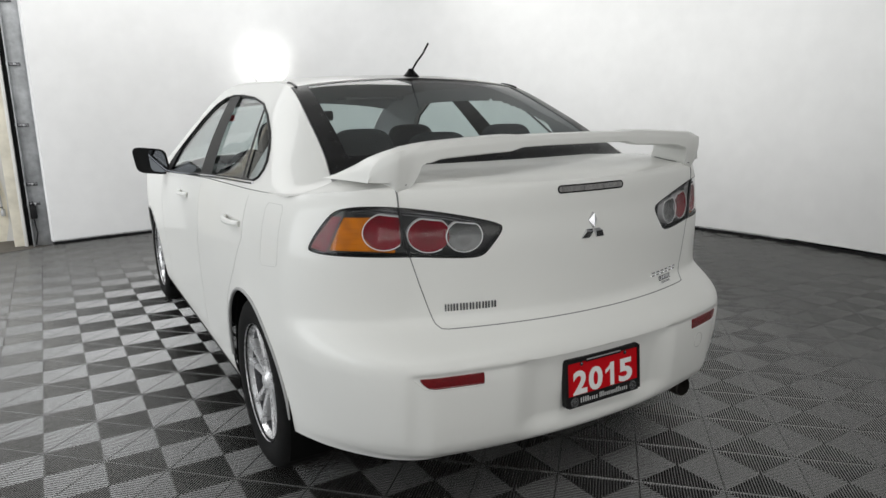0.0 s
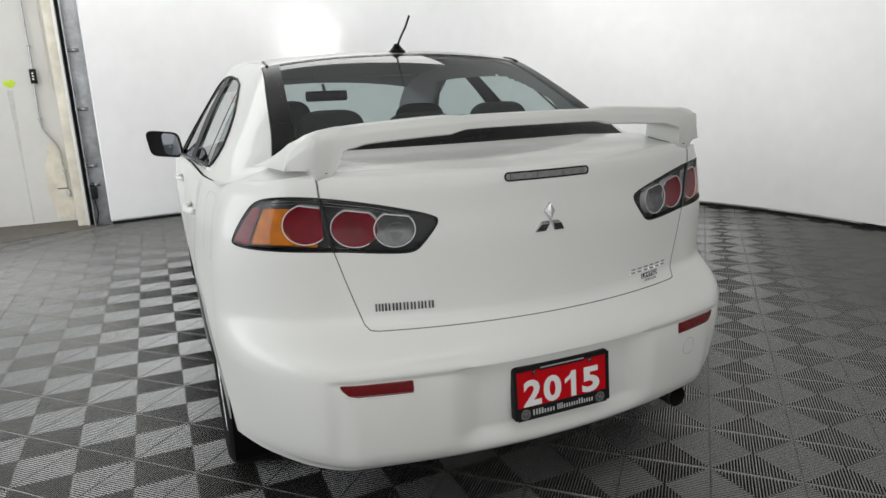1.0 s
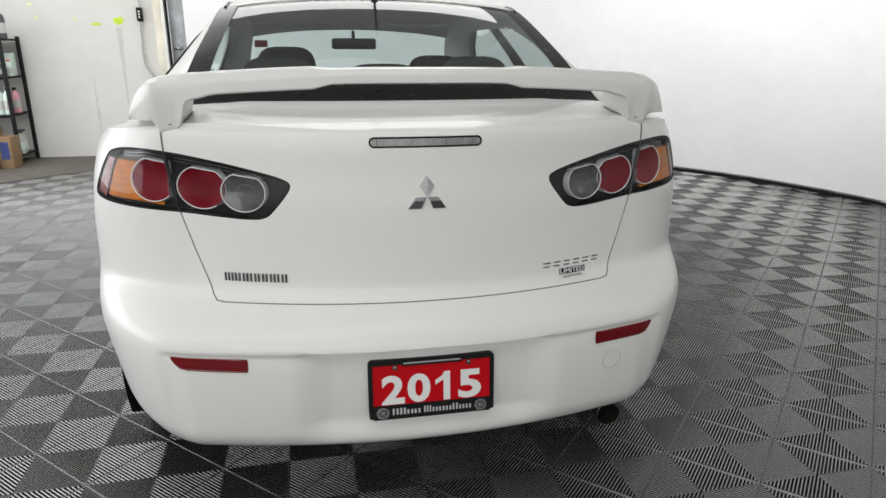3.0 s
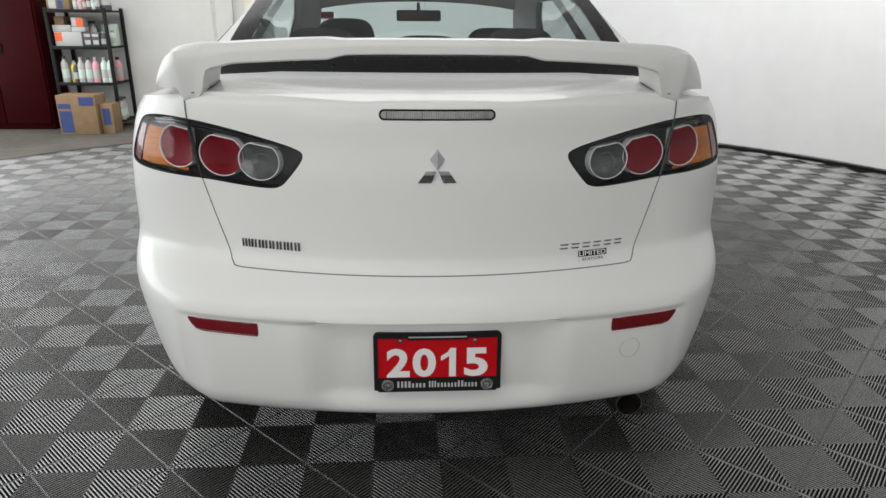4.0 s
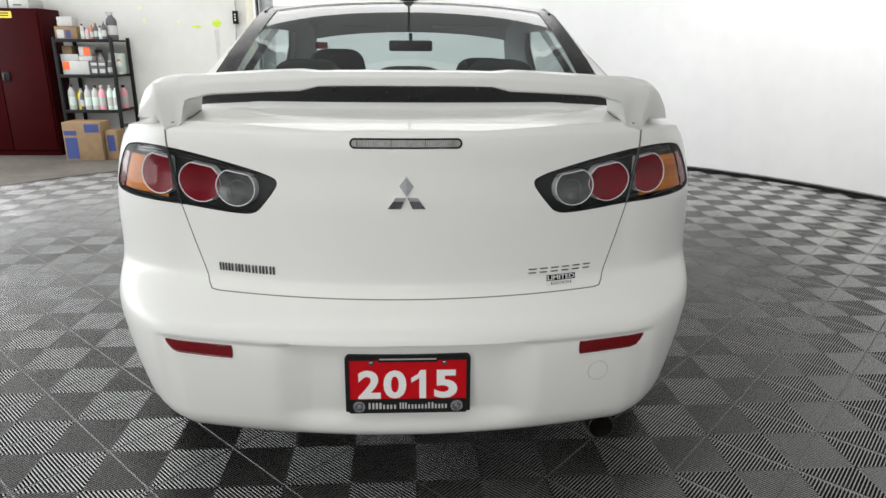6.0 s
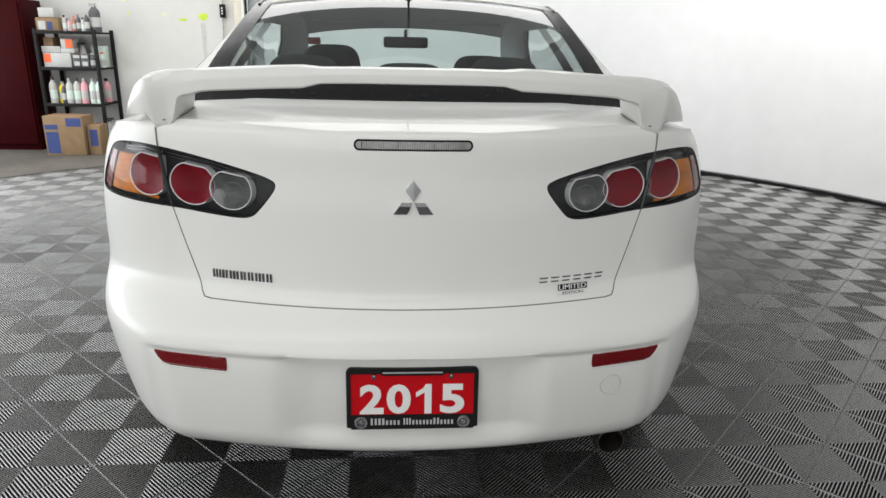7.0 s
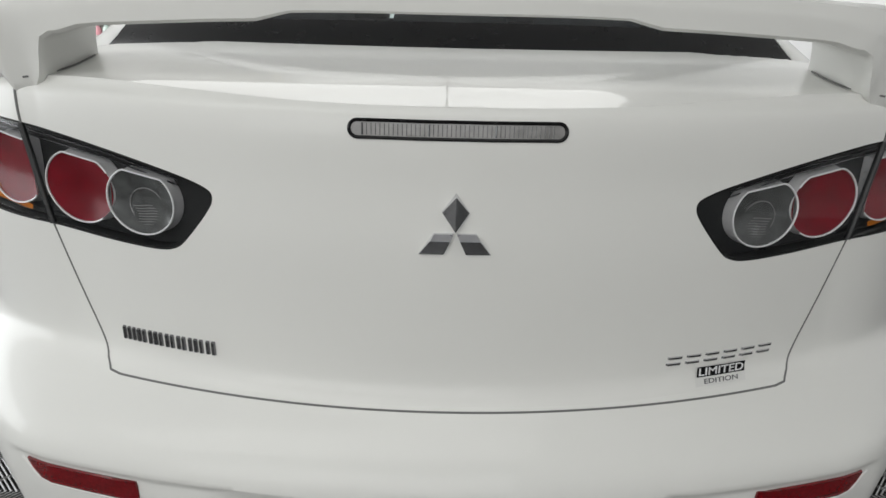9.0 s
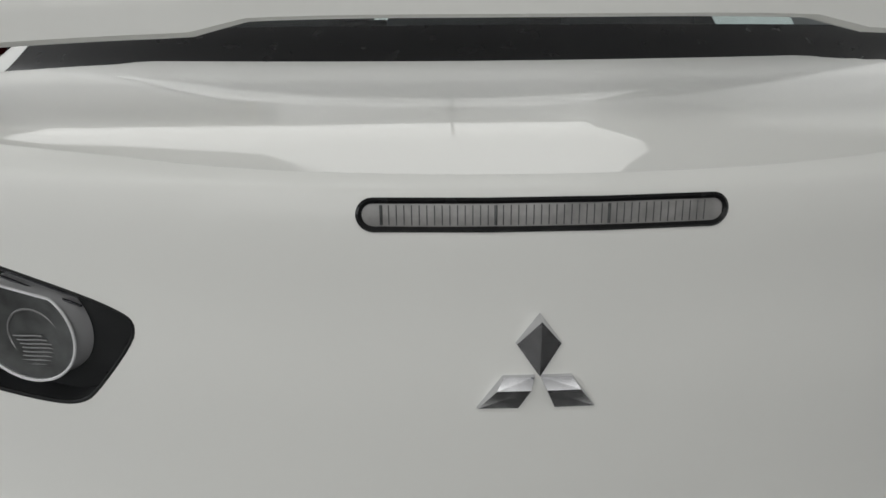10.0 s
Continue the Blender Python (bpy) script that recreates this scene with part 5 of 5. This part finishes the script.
for x, m_, h, c in ((-3.865, PALE, 0.29, GREY), (-3.79, YELLOW, 0.24, PALE), (-3.755, GREY, 0.22, PALE), (-3.69, PALE, 0.28, PALE), (-3.61, PALE, 0.28, GREY), (-3.535, PINK, 0.28, PALE), (-3.445, MINT, 0.28, PALE), (-3.38, MINT, 0.28, GREY)):
    bottle(x, 6.19 + (0.05 if m_ is YELLOW else 0), Z3, h, 0.040 if m_ is not GREY else 0.026, m_, c, 1.1, "flat-sided jug of cleaning liquid on the rack", "jug", "jug")
bottle(-3.40, 6.44, Z3, 0.27, 0.045, PINK, BLACK_PLASTIC, 1.1, "pink jug at the back of the rack", "jug", "jug")
bottle(-3.37, 6.30, LEVELS[3], 0.24, 0.035, PALE, GREY, 0.8, "white spray bottle on the lowest shelf", "spray_bottle", "bottle", "trigger")
bottle(-3.40, 6.45, LEVELS[3], 0.24, 0.035, PALE, GREY, 0.8, "white spray bottle on the lowest shelf", "spray_bottle", "bottle", "trigger")
carton(-3.84, -3.44, 5.80, 6.08, -0.02, 0.430, CARD, "large brown carton with blue print, on the concrete", [(0.04, 0.36, 0.05, 0.60, BLUE), (0.58, 0.96, 0.74, 0.95, BLUE), (0.03, 0.36, 0.66, 0.78, BLUE)], group="cartons on the floor")
carton(-3.43, -3.30, 5.86, 6.08, -0.02, 0.33, CARD, "narrow brown carton with blue print beside a larger one", [(0.2, 0.8, 0.3, 0.85, BLUE)], group="cartons on the floor")

# ---- room: round lamp on the front wall ----
round_lamp = thing("wall_lamp", "round white lamp glowing on the booth wall", "lamp", (0.80, 6.27, 1.82))
part("diffuser", lathe([(0.0, -0.120), (0.13, -0.117), (0.205, -0.108), (0.224, -0.098)], 48, "y"), glow_mat("lamp_glow", (1.0, 1.0, 0.98), 1.3), round_lamp)
# Added glowing ring facing the wall, to throw a halo round the lamp.
part("halo_glow", lathe([(0.09, -0.075), (0.223, -0.075)], 48, "y"), glow_mat("back_glow", (1.0, 1.0, 0.98), 3.0), round_lamp)
part("rim", lathe([(0.224, -0.100), (0.228, -0.102), (0.231, -0.096), (0.231, -0.078), (0.224, -0.078)], 64, "y"), mat("pale_lamp_rim", (0.80, 0.80, 0.80), 0.5, var=0.03), round_lamp)
part("mount", lathe([(0.08, -0.08), (0.08, 0.06)], 32, "y"), WALL, round_lamp)

# ---- tiled floor ----
SQ, LX0, LY0, LTURN = 0.19460, -1.34231, 0.13493, 0.01658
T = SQ * math.sqrt(2)
EDGE = [(4.39, -4.45), (4.39, 2.0)] + [(x, y) for x, y in room_line[3:28]][::-1] + [(-0.4, 6.415), (-0.95, 6.335), (-1.55, 6.225), (-2.2, 5.93), (-2.8, 5.55), (-3.4, 5.0), (-3.9, 4.4), (-4.4, 3.6), (-4.7, 2.6), (-4.8, 1.0), (-4.8, -4.45)]
# Near-black sheet: the shade deep between the ribs is put into its colour.
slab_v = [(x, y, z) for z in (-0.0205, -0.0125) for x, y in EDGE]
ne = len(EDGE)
tile_floor = tagged(part("floor_tiled", (slab_v, [tuple(range(ne, 2 * ne))] + [(k, (k + 1) % ne, ne + (k + 1) % ne, ne + k) for k in range(ne)]), TILE_GAP_SHADE, smooth=False), "grey ribbed interlocking plastic tiles in a chequer", "floor", kind="structure")
tagged(part("tile_edge", tube([(x, y, -0.008) for x, y in EDGE[29:]], 0.010, 6), BLACK_PLASTIC), "dark edge strip of the tiled floor", "edge strip", kind="structure")
RIBS = 28
RIB = [(-0.0009, -0.0125)] + [(-0.0028 * math.cos(math.pi * k / 5), -0.0032 + 0.0028 * math.sin(math.pi * k / 5)) for k in range(6)] + [(0.0009, -0.0125)]
RIB_FAR = [(-0.0009, -0.0125)] + [(-0.0028 * math.cos(math.pi * k / 3), -0.0032 + 0.0031 * math.sin(math.pi * k / 3)) for k in range(4)] + [(0.0009, -0.0125)]


RIB_PLAIN = [(-0.0009, -0.0125), (-0.0028, -0.0030), (-0.0016, -0.0006), (0.0016, -0.0006), (0.0028, -0.0030), (0.0009, -0.0125)]


def tile_geo(keep=None, ox=0.0, oy=0.0, turn=0.0, RIB=RIB):
    """Ribs of one tile about its middle: in each quarter they run at right angles to the tile's edge."""
    verts, faces = [], []
    pitch = (T - 0.003) / RIBS
    for q in range(4):
        ca, sa = math.cos(math.pi / 2 * q + turn), math.sin(math.pi / 2 * q + turn)
        for k in range(RIBS):
            c = -T / 2 + 0.0015 + pitch * (k + 0.5)
            far = T / 2 - 0.0026
            near = max(abs(c) - 0.3 * pitch, 0.003)
            if far - near < 0.006:
                continue
            if keep and not keep(ox + ca * (near + far) / 2 - sa * c, oy + sa * (near + far) / 2 + ca * c):
                continue
            n = len(verts)
            m = len(RIB)
            for a in (near, far, near, far):
                for b, z in RIB:
                    x, y = a, c + b
                    verts.append((ox + ca * x - sa * y, oy + sa * x + ca * y, z))
            faces += [(n + j, n + j + 1, n + m + 1 + j, n + m + j) for j in range(m - 1)]
            faces += [tuple(n + 3 * m + j for j in range(m)), tuple(n + 3 * m - 1 - j for j in range(m))]
        if keep is None:
            n = len(verts)
            for a, z in ((T / 2 - 0.0026, -0.0125), (T / 2 - 0.0022, -0.0020), (T / 2 - 0.0008, -0.0020), (T / 2 - 0.0004, -0.0125)):
                for b in (-T / 2 + 0.001, T / 2 - 0.001):
                    verts.append((ox + ca * a - sa * b, oy + sa * a + ca * b, z))
            faces += [(n + k, n + k + 1, n + k + 3, n + k + 2) for k in (0, 2, 4)]
    return verts, faces


ct, st = math.cos(LTURN), math.sin(LTURN)
centres = []
for i in range(-26, 36):
    for j in range(-28, 36):
        if (i + j) % 2 == 0:
            x, y = LX0 + SQ * (i * ct - j * st), LY0 + SQ * (i * st + j * ct)
            if inside(EDGE, x, y) or any(inside(EDGE, x + SQ * a, y + SQ * b) for a, b in ((1, 0), (-1, 0), (0, 1), (0, -1))):
                whole = all(inside(EDGE, x + SQ * a, y + SQ * b) for a, b in ((1, 0), (-1, 0), (0, 1), (0, -1)))
                centres.append((x, y, whole))
TURN45 = math.pi / 4 + LTURN
near_first = sorted([c for c in centres if c[2]], key=lambda c: math.hypot(c[0] + 0.2, (c[1] - 0.5) * 0.8))
chosen = near_first[:300]
rest = [c for c in centres if c not in set(chosen)]
verts, faces = [], []
for x, y, whole in rest:
    g = tile_geo(None if whole else (lambda a, b: inside(EDGE, a, b)), x, y, TURN45, RIB_FAR if y > -1.6 and math.hypot(x, y) < 6 else RIB_PLAIN)
    n = len(verts)
    verts += g[0]
    faces += [tuple(k + n for k in f) for f in g[1]]
me = bpy.data.meshes.new("far_tiles")
me.from_pydata(verts, [], faces)
me.materials.append(TILE)
me.polygons.foreach_set("use_smooth", [len(p.vertices) == 4 for p in me.polygons])
far = new("far_tiles", me)
far.parent = tile_floor
tagged(far, kind="stuff")
gt = tile_geo(None, 0, 0, TURN45)
tile_mesh = bpy.data.meshes.new("tile")
tile_mesh.from_pydata(gt[0], [], gt[1])
tile_mesh.materials.append(TILE)
tile_mesh.polygons.foreach_set("use_smooth", [len(p.vertices) == 4 for p in tile_mesh.polygons])
for x, y, _ in chosen:
    ob = new("tile", tile_mesh)
    ob.location = (x, y, 0)
    ob.parent = tile_floor
